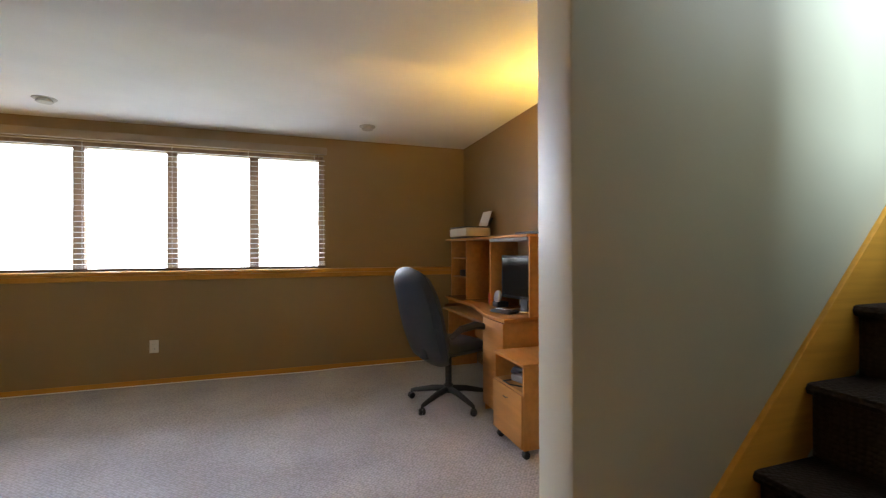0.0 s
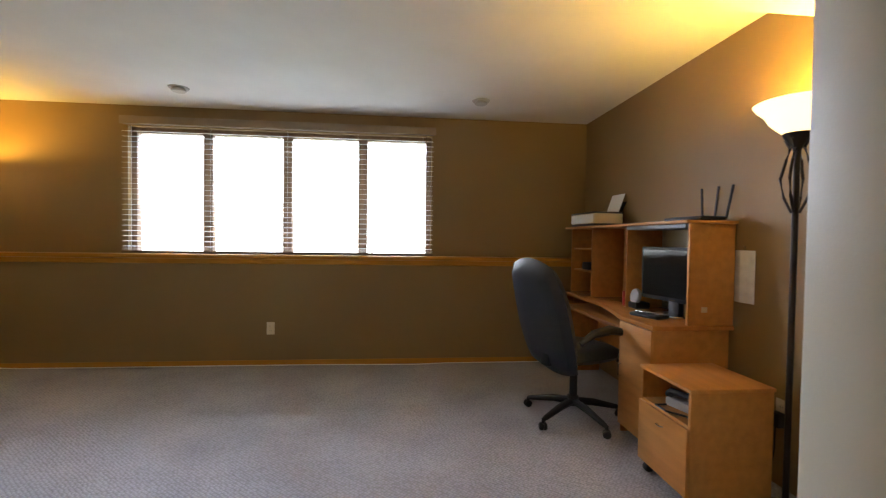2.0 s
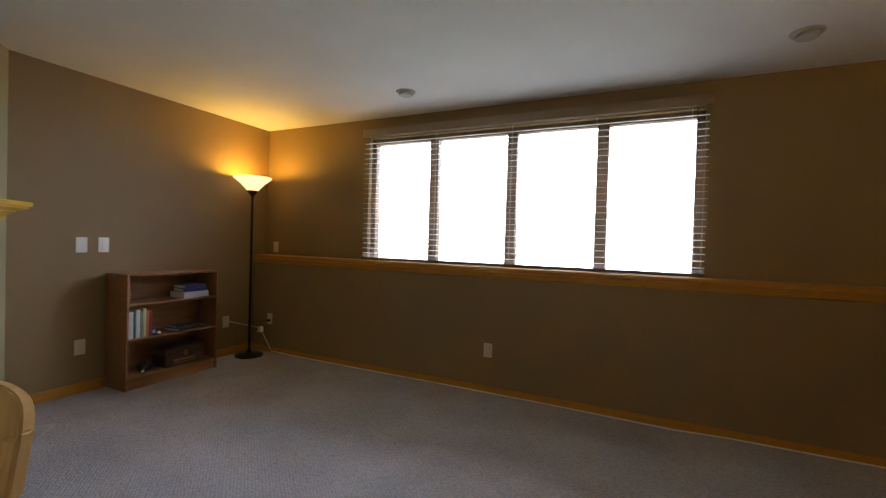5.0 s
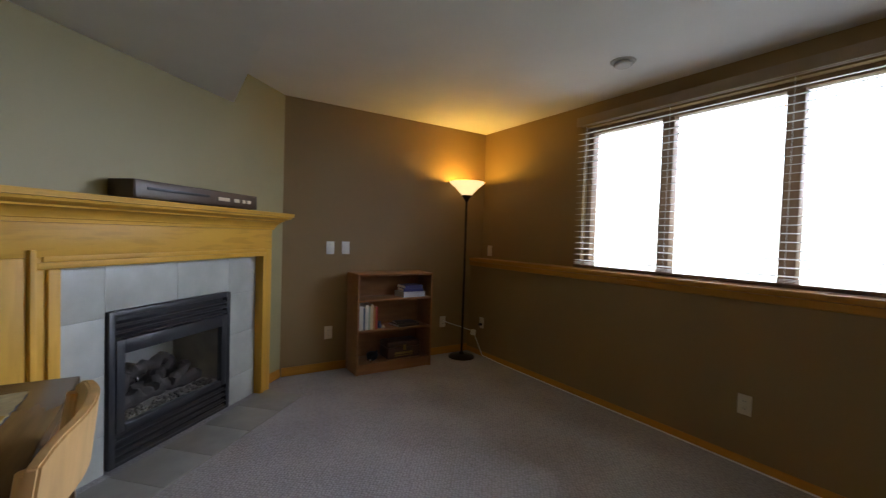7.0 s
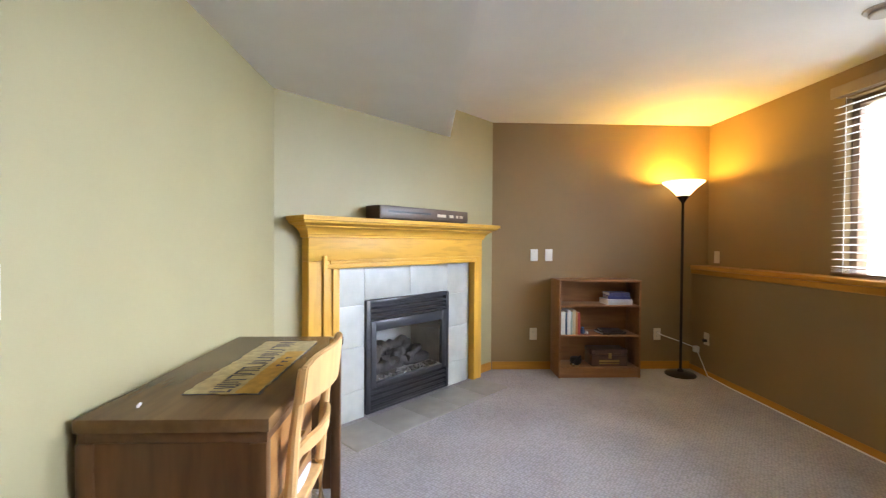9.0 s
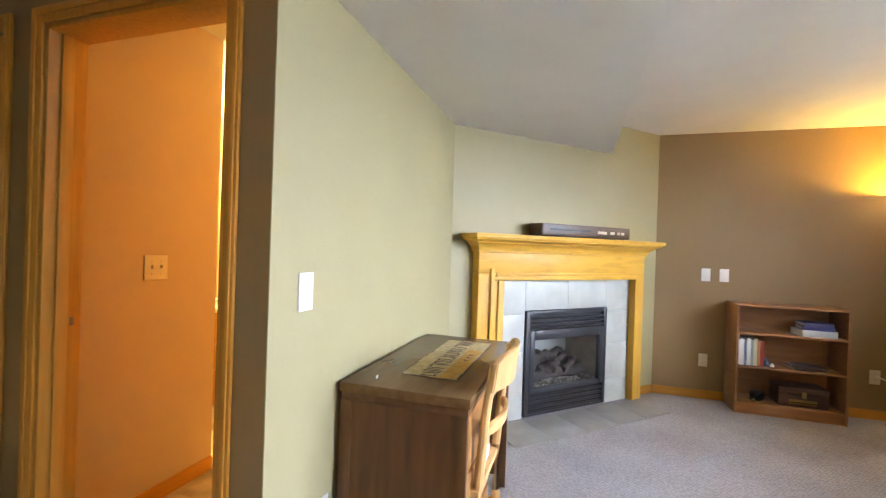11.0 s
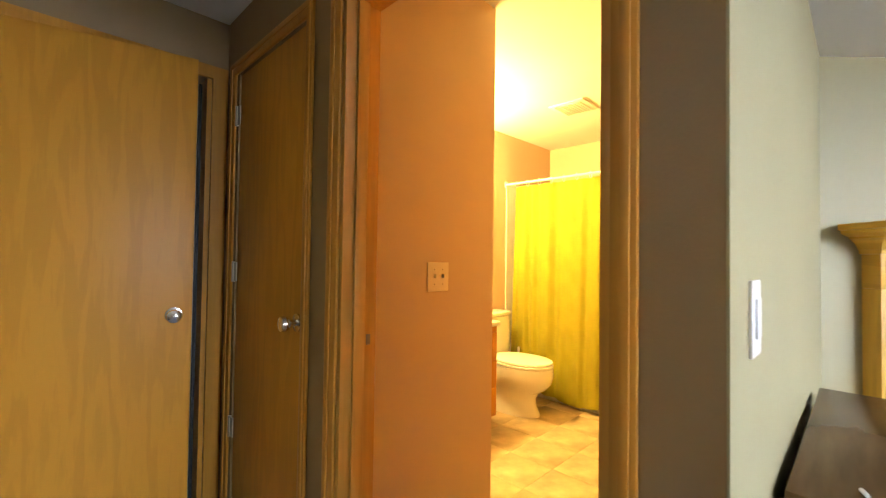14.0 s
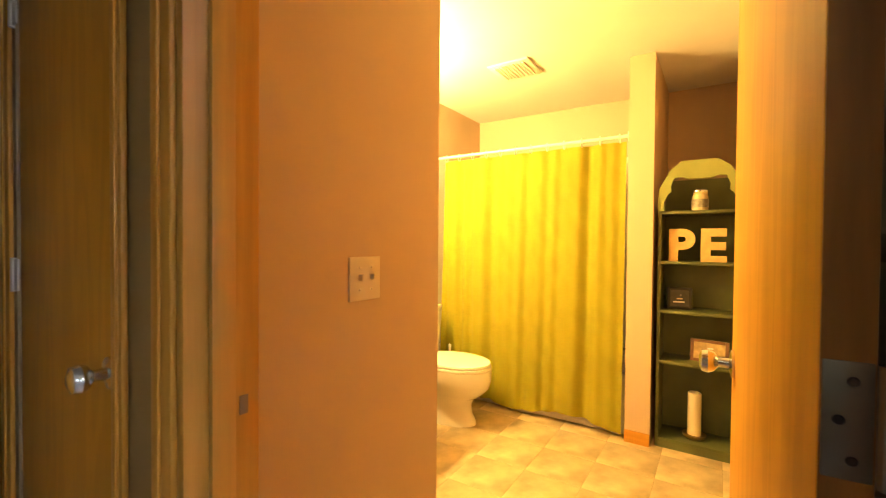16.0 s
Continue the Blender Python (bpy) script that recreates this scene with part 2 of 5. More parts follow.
# ---- structure ----
setting("floor", boxes((XL - 0.15, XR + 0.15, YG, YU + 0.2, -0.12, 0), (XH - 0.01, 4.4, 1.1, YG, -0.12, 0)), CARPET, "pale looped berber carpet over the whole room", "carpet floor")
setting("ceiling", boxes((XL - 0.15, XR + 0.15, YS + 0.02, YU + 0.3, ZC, ZC + 0.1)), CEIL, "smooth white painted ceiling", "ceiling")
soffit = prism([(YG - 0.12, ZS), (YS, ZS), (YS + 0.03, ZC), (YS + 0.03, ZC + 0.15), (YG - 0.12, ZC + 0.15)], XL - 0.15, XN, "x")
stub = bpy.data.meshes.new("stub")
prism([(YN - 0.02, ZS), (YS, ZS), (YS + 0.03, ZC), (YS + 0.03, ZC + 0.15), (YN - 0.02, ZC + 0.15)], XN, XR + 0.15, "x").to_mesh(stub)
soffit.from_mesh(stub)
bpy.data.meshes.remove(stub)
setting("ceiling_soffit", soffit, CEIL, "lowered white ceiling soffit along the room", "soffit")
setting("ceiling_hall", boxes((XH - 0.12, XN + 0.06, YE - 0.4, YG - 0.125, ZH, ZH + 0.1)), CEIL, "white painted hall ceiling", "ceiling")
WX0, WX1, WZ0, WZ1 = -1.80, 1.045, 1.0, 2.225
setting("wall_north", boxes((XL - 0.15, WX0, YU, YU + 0.16, 0.9, ZC), (WX1, XR + 0.15, YU, YU + 0.16, 0.9, ZC), (WX0, WX1, YU, YU + 0.16, 0.9, WZ0), (WX0, WX1, YU, YU + 0.16, WZ1, ZC)), TAUPE, "taupe painted upper wall round the window", "wall")
setting("wall_north_lower", boxes((XL, XR, YL, YU + 0.16, -0.05, LEDGE - 0.04)), TAUPE, "taupe painted foundation wall under the ledge", "wall")
setting("wall_west", boxes((XL - 0.14, XL, 4.80, YU + 0.16, 0, ZC)), TAUPE, "taupe painted wall behind the bookcase", "wall")
setting("wall_east", boxes((XR, XR + 0.14, YN, YU + 0.16, 0, ZC)), TAUPE, "taupe painted wall behind the desk", "wall")
chimney = prism([(0, 0), (0.655, 0), (0.655, 0.825), (1.515, 0.825), (1.515, 0), (2.192, 0), (2.192, ZC), (0, ZC)], -0.12, 0, "y")
chimney.transform(Matrix(((-0.70711, 0.70711, 0, -1.62), (0.70711, 0.70711, 0, 3.37), (0, 0, 1, 0), (0, 0, 0, 1))))
setting("wall_fireplace", chimney, SAGE, "sage tan painted corner wall round the fireplace", "wall")
setting("wall_south", boxes((-1.66, XH - 0.121, YG - 0.12, YG, 0, ZC), (XH - 0.121, XH, YG - 0.0035, YG, 0, ZC)), SAGE, "sage tan painted wall behind the writing desk", "wall")
# the hall wall with the closet door's and the bathroom door's openings
B0, B1, C0, C1, DH = 2.375, 3.205, 1.505, 2.150, 2.045
setting("wall_hall", prism([(1.1, 0), (C0, 0), (C0, DH), (C1, DH), (C1, 0), (B0, 0), (B0, DH), (B1, DH), (B1, 0), (YG - 0.004, 0), (YG - 0.004, ZC), (1.1, ZC)], XH - 0.12, XH, "x"), TAUPE, "taupe painted hall wall with two doorways", "wall")
setting("wall_hall_end", prism([(XH, 0), (0.30, 0), (0.30, DH), (1.11, DH), (1.11, 0), (XN + 0.2, 0), (XN + 0.2, ZH), (XH, ZH)], YE - 0.12, YE, "y"), TAUPE, "taupe painted end wall of the hall", "wall")
setting("wall_hall_east", boxes((XN + 0.06, XN + 0.2, YE, 2.40, 0, ZH + 0.1)), STAIRPAINT, "pale painted wall beside the stairs", "wall")
setting("wall_stair", boxes((XN, 4.4, YT, YN, 0, 4.6), bevel=0.012), STAIRPAINT, "pale painted stair wall with rounded corners", "wall")
# unseen opening, its jamb and sill set to cut the daylight on the wall opposite
setting("wall_stair_south", prism([(XN + 0.06, 0), (4.4, 0), (4.4, 2.38), (2.45, 2.38), (2.45, 4.2), (4.4, 4.2), (4.4, 4.6), (XN + 0.06, 4.6)], 2.28, 2.40, "y"), STAIRPAINT, "pale painted stair wall with an unseen opening added to shape the daylight", "wall")
setting("wall_stair_top", boxes((4.4, 4.52, 2.28, YN, 0, 4.6)), STAIRPAINT, "pale painted wall at the top of the stairs", "wall")
setting("ceiling_stair", boxes((XN, 4.5, 2.28, YN, 4.6, 4.7), (XN + 0.06, XN + 0.16, 2.4, YT, ZH, 4.6)), CEIL, "white ceiling high over the stairs", "ceiling")
# bathroom shell
setting("wall_bath_partition", boxes((XP, XH - 0.125, YB - 0.12, YB, 0, ZC)), BATHPAINT, "clay painted partition inside the bathroom door", "wall")
setting("wall_bath_closet", boxes((XP, XP + 0.12, 1.10, YB - 0.125, 0, ZC)), BATHPAINT, "clay painted bathroom wall beside the vanity", "wall")
setting("wall_bath_south", boxes((-3.3, XP + 0.12, 0.98, 1.10, 0, ZC)), BATHPAINT, "clay painted bathroom wall behind the toilet", "wall")
setting("wall_bath_west", boxes((-3.27, -3.15, 1.10, 3.24, 0, ZC)), BATHPAINT, "clay painted bathroom wall behind the tub", "wall")
setting("wall_bath_north", boxes((-3.15, XH - 0.125, 3.20, 3.245, 0, ZC)), BATHPAINT, "clay painted bathroom wall behind the door", "wall")
setting("wall_tub_end", boxes((-3.15, -2.32, 2.60, 2.745, 0, ZC)), BATHPAINT, "clay painted stub wall at the end of the tub", "wall")
setting("ceiling_bath", boxes((-3.3, XH - 0.12, 0.98, YG - 0.125, ZC, ZC + 0.1)), CEIL, "white bathroom ceiling", "ceiling")
setting("floor_bath", boxes((-3.3, XH - 0.01, 0.98, YG - 0.02, -0.12, -0.0018)), BATHGROUT, "grouted bathroom floor bed", "floor")
setting("ground", boxes((-60, 60, YU + 0.16, 120, 0.20, 0.30)), GRASS, "green lawn outside the window", "ground")


# ---- trim ----
def trim(name, bm, mat, label, category="trim"):
    return setting(name, bm, mat, label, category)


setting("backdrop", boxes((-24, 24, 14, 14.1, -2, 18)), glowing("overcast sky glow", (0.95, 0.98, 1.0), 9.0), "white overcast sky beyond the lawn", "sky")
trim("ledge", boxes((XL, XR, YL - 0.022, YU - 0.001, LEDGE - 0.036, LEDGE), bevel=0.006), OAKX, "golden oak cap along the foundation ledge")
trim("ledge_moulding", prism([(YL - 0.001, LEDGE - 0.085), (YL - 0.010, LEDGE - 0.078), (YL - 0.014, LEDGE - 0.040), (YL - 0.001, LEDGE - 0.037)], XL, XR, "x"), OAKX, "slim golden oak moulding under the ledge")


def baseboard(name, x0, y0, x1, y1, mat, height=0.075):
    """A skirting with an eased top from one floor point to the other; its face lies to the left of that way."""
    d = Vector((x1 - x0, y1 - y0, 0))
    bm = prism([(0.0, 0.0), (0.012, 0.0), (0.012, height - 0.02), (0.006, height), (0.0, height)], 0, d.length, "x")
    m = Matrix.Translation((x0, y0, 0)) @ Matrix.Rotation(math.atan2(d.y, d.x), 4, "Z")
    bm.transform(m)
    return trim(name, bm, mat, "golden oak skirting along the wall foot", "baseboard")


baseboard("baseboard_north", XR, YL, XL, YL, OAKX, 0.048)
baseboard("baseboard_west", XL, YL - 0.02, XL, 4.93, OAKY)
baseboard("baseboard_chimney", -3.16, 4.91, -2.99, 4.74, OAKY)
baseboard("baseboard_south", -1.66, YG, XH, YG, OAKX)
baseboard("baseboard_partition", XP, YB, XH - 0.125, YB, OAKX)
baseboard("baseboard_tub_end", -2.32, 2.745, -2.32, 2.60, OAKY)

# door casings and jambs of the hall
def u_shape(y0, y1, wide0, wide1, top, head):
    """The outline of a door surround, from its outer to its inner edge."""
    return [(y0 - wide0, 0), (y0, 0), (y0, top), (y1, top), (y1, 0), (y1 + wide1, 0), (y1 + wide1, top + head), (y0 - wide0, top + head)]


def casing(name, y0, y1, label, x=XH):
    c = trim(name, prism(u_shape(y0 - 0.002, y1 + 0.002, 0.060, 0.044, DH + 0.002, 0.060), x + 0.001, x + 0.013, "x", bevel=0.003), OAKZ, label, "door casing")
    part("bead", prism(u_shape(y0 - 0.030, y1 + 0.018, 0.022, 0.018, DH + 0.030, 0.022), x + 0.0128, x + 0.019, "x", bevel=0.002), OAKZ, c)
    return c


casing("casing_bath", B0, B1, "golden oak casing round the bathroom doorway")
casing("casing_closet", C0 - 0.02, C1 + 0.0, "golden oak casing round the closet door")
OLDNICKEL = material("tarnished nickel", (0.20, 0.165, 0.12), 0.42, metal=0.9, vary=0.15)
JAMB = wood("orange oak jamb", (0.45, 0.225, 0.035), (18, 18, 1.0), vary=0.12)
jamb = trim("jamb_bath", prism(u_shape(B0 + 0.018, B1 - 0.018, 0.019, 0.019, DH - 0.018, 0.019), XH - 0.125, XH + 0.004, "x", bevel=0.002), JAMB, "golden oak jamb of the bathroom doorway", "door jamb")
part("door_stop", boxes((XH - 0.075, XH - 0.035, B0 + 0.018, B0 + 0.030, 0, DH - 0.018), bevel=0.002), JAMB, jamb)
plate = solid("strike_plate", boxes((XH - 0.103, XH - 0.087, B0 + 0.0185, B0 + 0.0200, 0.952, 0.985), bevel=0.0006), OLDNICKEL, "small tarnished strike plate on the oak jamb", "strike plate")
end = trim("casing_end", prism(u_shape(0.285, 1.12, 0.067, 0.07, DH, 0.06), YE + 0.001, YE + 0.016, "y", bevel=0.003), OAKZ, "oak casing round the outside door", "door casing")
part("jamb", boxes((0.285, 0.305, YE - 0.13, YE + 0.001, 0, DH)), OAKZ, end)
trim("threshold", boxes((0.305, 1.11, YE - 0.13, YE + 0.02, 0.0, 0.025), bevel=0.006), CHROME, "worn metal threshold under the outside door", "threshold")


# ---- doors ----
def knob(parent, x, y, z, way):
    """A round door knob with its rose, pointing along way (a unit vector)."""
    q = Vector(way).to_track_quat("Z", "Y").to_matrix().to_4x4()
    bm = turned([(0.031, 0), (0.031, 0.006), (0.012, 0.010), (0.011, 0.030), (0.022, 0.038), (0.027, 0.050), (0.024, 0.062), (0.012, 0.067)], 20)
    bm.transform(Matrix.Translation((x, y, z)) @ q)
    return part("door_knob", bm, CHROME, parent, "brushed nickel knob")


def hinge(parent, x, y, z, wide=(0, 1)):
    bm = turned([(0.007, -0.045), (0.007, 0.045)], 10, at=(x, y, z))
    box(bm, x - 0.004 - 0.03 * wide[0], x + 0.001, y - 0.003, y + 0.035 * wide[1] + 0.001, z - 0.042, z + 0.042, bevel=0.001)
    return part("hinge", bm, SATIN, parent, "nickel hinge")


closet = tagged(thing("door_1", pose(XH, C0, 0), "closed flat oak veneer closet door", "door"), kind="structure")
part("slab", boxes((-0.040, -0.006, 0.004, C1 - C0 - 0.004, 0.012, DH - 0.004), bevel=0.002), DOORWOOD, closet)
part("door_stop", boxes((-0.006, 0.006, C1 - C0 - 0.004, C1 - C0 + 0.001, 0, DH)), OAKZ, closet)
knob(closet, -0.006, C1 - C0 - 0.050, 0.995, (1, 0, 0))
for z in (0.47, 1.155, 1.855):
    hinge(closet, 0.006, -0.004, z)

ajar = tagged(thing("door_2", pose(1.10, YE + 0.01, 0, 0, 0, 180 - 12.5), "half-open flat oak veneer door before the outside door", "door"), kind="structure")
part("slab", boxes((0, 0.73, -0.035, 0, 0.015, 2.035), bevel=0.002), DOORWOOD, ajar)
knob(ajar, 0.668, -0.035, 0.985, (0, -1, 0))

bathdoor = tagged(thing("door_3", pose(XH - 0.107, 3.176, 0, 0, 0, 182.5), "wide open flat oak bathroom door", "door"), kind="structure")
part("slab", boxes((0, 0.76, 0, 0.034, 0.012, 2.03), bevel=0.002), DOORWOOD, bathdoor)
# thin strip over the hinge edge, its brown darkened to paint in the shade
part("shaded_edge", boxes((-0.0015, 0.0, 0.001, 0.033, 0.013, 2.029)), wood("shaded door edge", (0.26, 0.10, 0.018), (14, 14, 1.2)), bathdoor, "door edge with its shade painted in")
knob(bathdoor, 0.71, 0.034, 0.985, (0, 1, 0))
knob(bathdoor, 0.71, 0.0, 0.985, (0, -1, 0))
for z in (0.28, 1.12, 1.80):
    hb = boxes((-0.003, 0.0, 0.002, 0.032, z - 0.045, z + 0.045), bevel=0.0012)
    turned([(0.006, z - 0.045), (0.006, z + 0.045)], 10, hb, (-0.006, -0.004, 0))
    hg = part("hinge", hb, OLDNICKEL, bathdoor, "tarnished nickel hinge leaf with screws")
    for k in (-0.03, 0.0, 0.03):
        sb = turned([(0.004, 0), (0.003, 0.0015)], 10)
        sb.transform(Matrix.Translation((-0.003, 0.014 + (0.008 if k == 0 else 0), z + k)) @ Matrix.Rotation(radians(-90), 4, "Y"))
        part("screw", sb, BRONZE, hg)

outer = tagged(thing("door_4", pose(0.305, YE - 0.125, 0), "shut grey steel outside door with a deadbolt", "door"), kind="structure")
part("slab", boxes((0.002, 0.80, 0, 0.04, 0.03, DH - 0.01), bevel=0.003), STEELDOOR, outer)
part("weather_strip", boxes((0.0, 0.012, 0.04, 0.055, 0.03, DH - 0.01)), BLACKPLASTIC, outer)
knob(outer, 0.065, 0.04, 0.97, (0, 1, 0))
db = turned([(0.03, 0), (0.028, 0.012), (0.012, 0.016)], 18)
db.transform(Matrix.Translation((0.065, 0.04, 1.11)) @ Matrix.Rotation(radians(-90), 4, "X"))
part("deadbolt", db, CHROME, outer, "round nickel deadbolt")

# ---- window and blind ----
window = tagged(thing("window_1", pose((WX0 + WX1) / 2, YU, WZ0), "wide four-light window with dark frames", "window"), kind="structure")
W, HT = WX1 - WX0, WZ1 - WZ0
WINFRAME = wood("brown window frame", (0.20, 0.125, 0.075), (8, 8, 1.5), vary=0.2)
part("window_frame", boxes((-W / 2, -W / 2 + 0.05, 0.05, 0.13, 0, HT), (W / 2 - 0.05, W / 2, 0.05, 0.13, 0, HT), (-W / 2 + 0.05, W / 2 - 0.05, 0.05, 0.13, 0, 0.05), (-W / 2 + 0.05, W / 2 - 0.05, 0.05, 0.13, HT - 0.05, HT), bevel=0.004), WINFRAME, window)
xs = [WX0 + 0.05, -1.110, -0.366, 0.363, WX1 - 0.05]
cx = (WX0 + WX1) / 2
for x in xs[1:4]:
    part("mullion", boxes((x - cx - 0.044, x - cx + 0.044, 0.05, 0.13, 0.05, HT - 0.05), bevel=0.004), WINFRAME, window)
for a, b in zip(xs, xs[1:]):
    p = part("pane", boxes((a - cx - 0.01, b - cx + 0.01, 0.094, 0.099, 0.04, HT - 0.04)), GLASS, window)
    p.visible_shadow = False
part("window_sill", boxes((-W / 2, W / 2, 0.001, 0.05, 0.0, 0.018), bevel=0.004), OAKX, window)

BH0 = 1.056                       # foot of the blind
HT = WZ1 - BH0
blind = thing("window_blind", pose(cx, YU - 0.034, BH0), "open wooden venetian blind over the whole window", "blind")
VAL = material("tan painted valance", (0.27, 0.20, 0.125), 0.5, vary=0.08, scale=5)
part("valance", boxes((-W / 2 - 0.04, W / 2 + 0.035, -0.036, -0.022, HT + 0.005, HT + 0.078), bevel=0.004), VAL, blind, "tan wooden valance")
part("head_rail", boxes((-W / 2 - 0.03, W / 2 + 0.02, -0.020, 0.032, HT + 0.01, HT + 0.06), bevel=0.003), BLINDWOOD, blind)
SLAT = material("white wooden slats", (0.82, 0.80, 0.76), 0.4, vary=0.05, scale=5)
SLAT.node_tree.nodes["Principled BSDF"].inputs["Transmission Weight"].default_value = 0.35
SLAT.node_tree.nodes["Principled BSDF"].inputs["Roughness"].default_value = 0.9
slat_mesh = finish(boxes((-W / 2 - 0.025, W / 2 + 0.015, -0.019, 0.019, -0.001, 0.001)), "slat", SLAT)
for i in range(23):
    sl = new("slat", slat_mesh)
    sl.parent = blind
    sl.matrix_basis = pose(0, 0, 0.045 + i * 0.0485, 7)
for i in range(3):
    sl = new("slat", slat_mesh)
    sl.parent = blind
    sl.matrix_basis = pose(0, 0, 0.012 + i * 0.008)
# brown instead of slat white: the backlit shade is put into the rail's colour
part("bottom_rail", boxes((-W / 2 - 0.025, W / 2 + 0.015, -0.026, 0.026, -0.018, 0.004), bevel=0.004), BLINDWOOD, blind, "bottom rail coloured dark for backlit shade")
for x in (-1.36, -0.66, 0.04, 0.70, 1.33):
    part("ladder_cord", boxes((x - 0.001, x + 0.001, -0.024, -0.0225, 0, HT - 0.012)), SLAT, blind)
part("tilt_wand", tube([(1.36, -0.034, HT), (1.362, -0.036, HT - 0.75)], 0.004), BLINDWOOD, blind)


# ---- wall plates ----
def plate_at(name, m, label, category, holes=1, mat=IVORY, wide=0.072, tall=0.116, kind="outlet"):
    """A bevelled wall plate in the xz plane, facing -y of its pose."""
    t = thing(name, m, label, category)
    part("cover", boxes((-wide / 2, wide / 2, -0.006, 0, -tall / 2, tall / 2), bevel=0.0025), mat, t)
    for k in range(holes):
        x = (k - (holes - 1) / 2) * 0.046
        if kind == "outlet":
            for z in (-0.021, 0.021):
                o = part("socket", boxes((x - 0.016, x + 0.016, -0.009, -0.006, z - 0.014, z + 0.014), bevel=0.002), mat, t)
                for sx in (-0.006, 0.006):
                    part("slot", boxes((x + sx - 0.001, x + sx + 0.001, -0.0095, -0.0088, z - 0.004, z + 0.005)), BLACKPLASTIC, o)
        elif kind == "toggle":
            part("toggle", boxes((x - 0.005, x + 0.005, -0.020, -0.006, -0.004, 0.012), bevel=0.002), mat, t)
            for z in (-0.03, 0.03):
                sb = turned([(0.003, 0), (0.002, 0.0015)], 8)
                sb.transform(Matrix.Translation((x, -0.006, z)) @ Matrix.Rotation(radians(90), 4, "X"))
                part("screw", sb, CHROME, t)
        else:
            part("rocker", boxes((x - 0.016, x + 0.016, -0.010, -0.006, -0.033, 0.033), bevel=0.002), mat, t)
    return t


FACE_S, FACE_N, FACE_E = 0, 180, 90          # a plate facing -y, +y, +x
plate_at("wall_outlet", pose(-0.456, YL, 0.348), "ivory outlet on the foundation wall", "outlet")
plate_at("wall_outlet", pose(-2.93, YL, 0.35), "ivory outlet low beside the floor lamp", "outlet")
plate_at("wall_outlet", pose(XL, 5.337, 0.349, 0, 0, FACE_E), "ivory outlet beside the bookcase", "outlet")
plate_at("wall_outlet", pose(XL, 6.58, 0.346, 0, 0, FACE_E), "ivory outlet with a lamp plug behind the floor lamp", "outlet")
plate_at("cable_plate", pose(-3.03, YU, 1.119), "ivory plate above the oak ledge", "wall plate", kind="rocker")
plate_at("wall_switch", pose(XL, 5.338, 1.126, 0, 0, FACE_E), "white toggle switch above the bookcase", "switch", mat=WHITEPLASTIC, kind="toggle")
plate_at("wall_switch", pose(XL, 5.483, 1.127, 0, 0, FACE_E), "white rocker switch above the bookcase", "switch", mat=WHITEPLASTIC, kind="rocker")
plate_at("wall_switch", pose(0.045, YG, 1.135, 0, 0, FACE_N), "white rocker switch on the sage wall", "switch", mat=WHITEPLASTIC, kind="rocker", tall=0.125, wide=0.075)
plate_at("wall_switch", pose(-0.306, YB, 1.151, 0, 0, FACE_N), "ivory double toggle switch in the bathroom entry", "switch", holes=2, wide=0.118, tall=0.118, kind="toggle")
plate_at("wall_outlet", pose(XR, 4.752, 0.378, 0, 0, -90), "ivory outlet behind the wheeled cart", "outlet")


VENTGREY = material("greyed white plastic", (0.46, 0.44, 0.40), 0.5, vary=0.05)


def ceiling_speaker(x, y):
    t = thing("ceiling_vent", pose(x, y, ZC), "round white ceiling vent with a raised cap", "ceiling vent", "round ceiling vents")
    part("flange", turned([(0.074, -0.007), (0.078, 0.0)], 32), VENTGREY, t)
    part("cap", turned([(0.02, -0.036), (0.048, -0.033), (0.056, -0.026), (0.052, -0.015), (0.040, -0.006)], 32), VENTGREY, t)


ceiling_speaker(-1.079, 6.537)
ceiling_speaker(1.43, 6.513)


# ---- fireplace, built along its wall: u along, v out of the wall ----
FIRE = Matrix(((-0.70711, 0.70711, 0, -1.62), (0.70711, 0.70711, 0, 3.37), (0, 0, 1, 0), (0, 0, 0, 1)))


def fire_part(name, bm, mat, parent, label=""):
    bm.transform(FIRE)
    return part(name, bm, mat, parent, label, Matrix.Identity(4))


OAKU = wood("golden oak across the chimney", (0.60, 0.335, 0.048), (1.6, 1.6, 12), vary=0.07, scale=1.6, rings=6.0)
OAKP = wood("golden oak pilaster", (0.60, 0.335, 0.048), (10, 10, 1.0), vary=0.07, scale=1.6, rings=6.0)
mantel = thing("fireplace_mantel", pose(0, 0, 0), "golden oak mantelpiece with a stepped crown shelf", "mantelpiece")
fire_part("pilaster", boxes((0.18, 0.395, 0.0, 0.085, 0, 1.12), bevel=0.004), OAKP, mantel)
fire_part("pilaster", boxes((1.81, 1.925, 0.0, 0.085, 0, 1.12), bevel=0.004), OAKP, mantel)
fire_part("frieze", boxes((0.18, 1.925, 0.0, 0.085, 1.12, 1.30), bevel=0.004), OAKU, mantel)
fire_part("inner_trim", boxes((0.275, 0.30, 0.085, 0.105, 0, 1.155), bevel=0.004), OAKP, mantel)
fire_part("inner_trim", boxes((1.80, 1.835, 0.085, 0.1, 0, 1.07), bevel=0.004), OAKP, mantel)
fire_part("inner_trim", boxes((0.345, 0.395, 0.085, 0.100, 0, 1.07), bevel=0.004), OAKP, mantel)
fire_part("inner_trim", boxes((0.30, 1.835, 0.085, 0.100, 1.07, 1.10), bevel=0.004), OAKU, mantel)
fire_part("inner_trim", boxes((0.33, 1.83, 0.085, 0.094, 1.10, 1.125), bevel=0.003), OAKU, mantel)
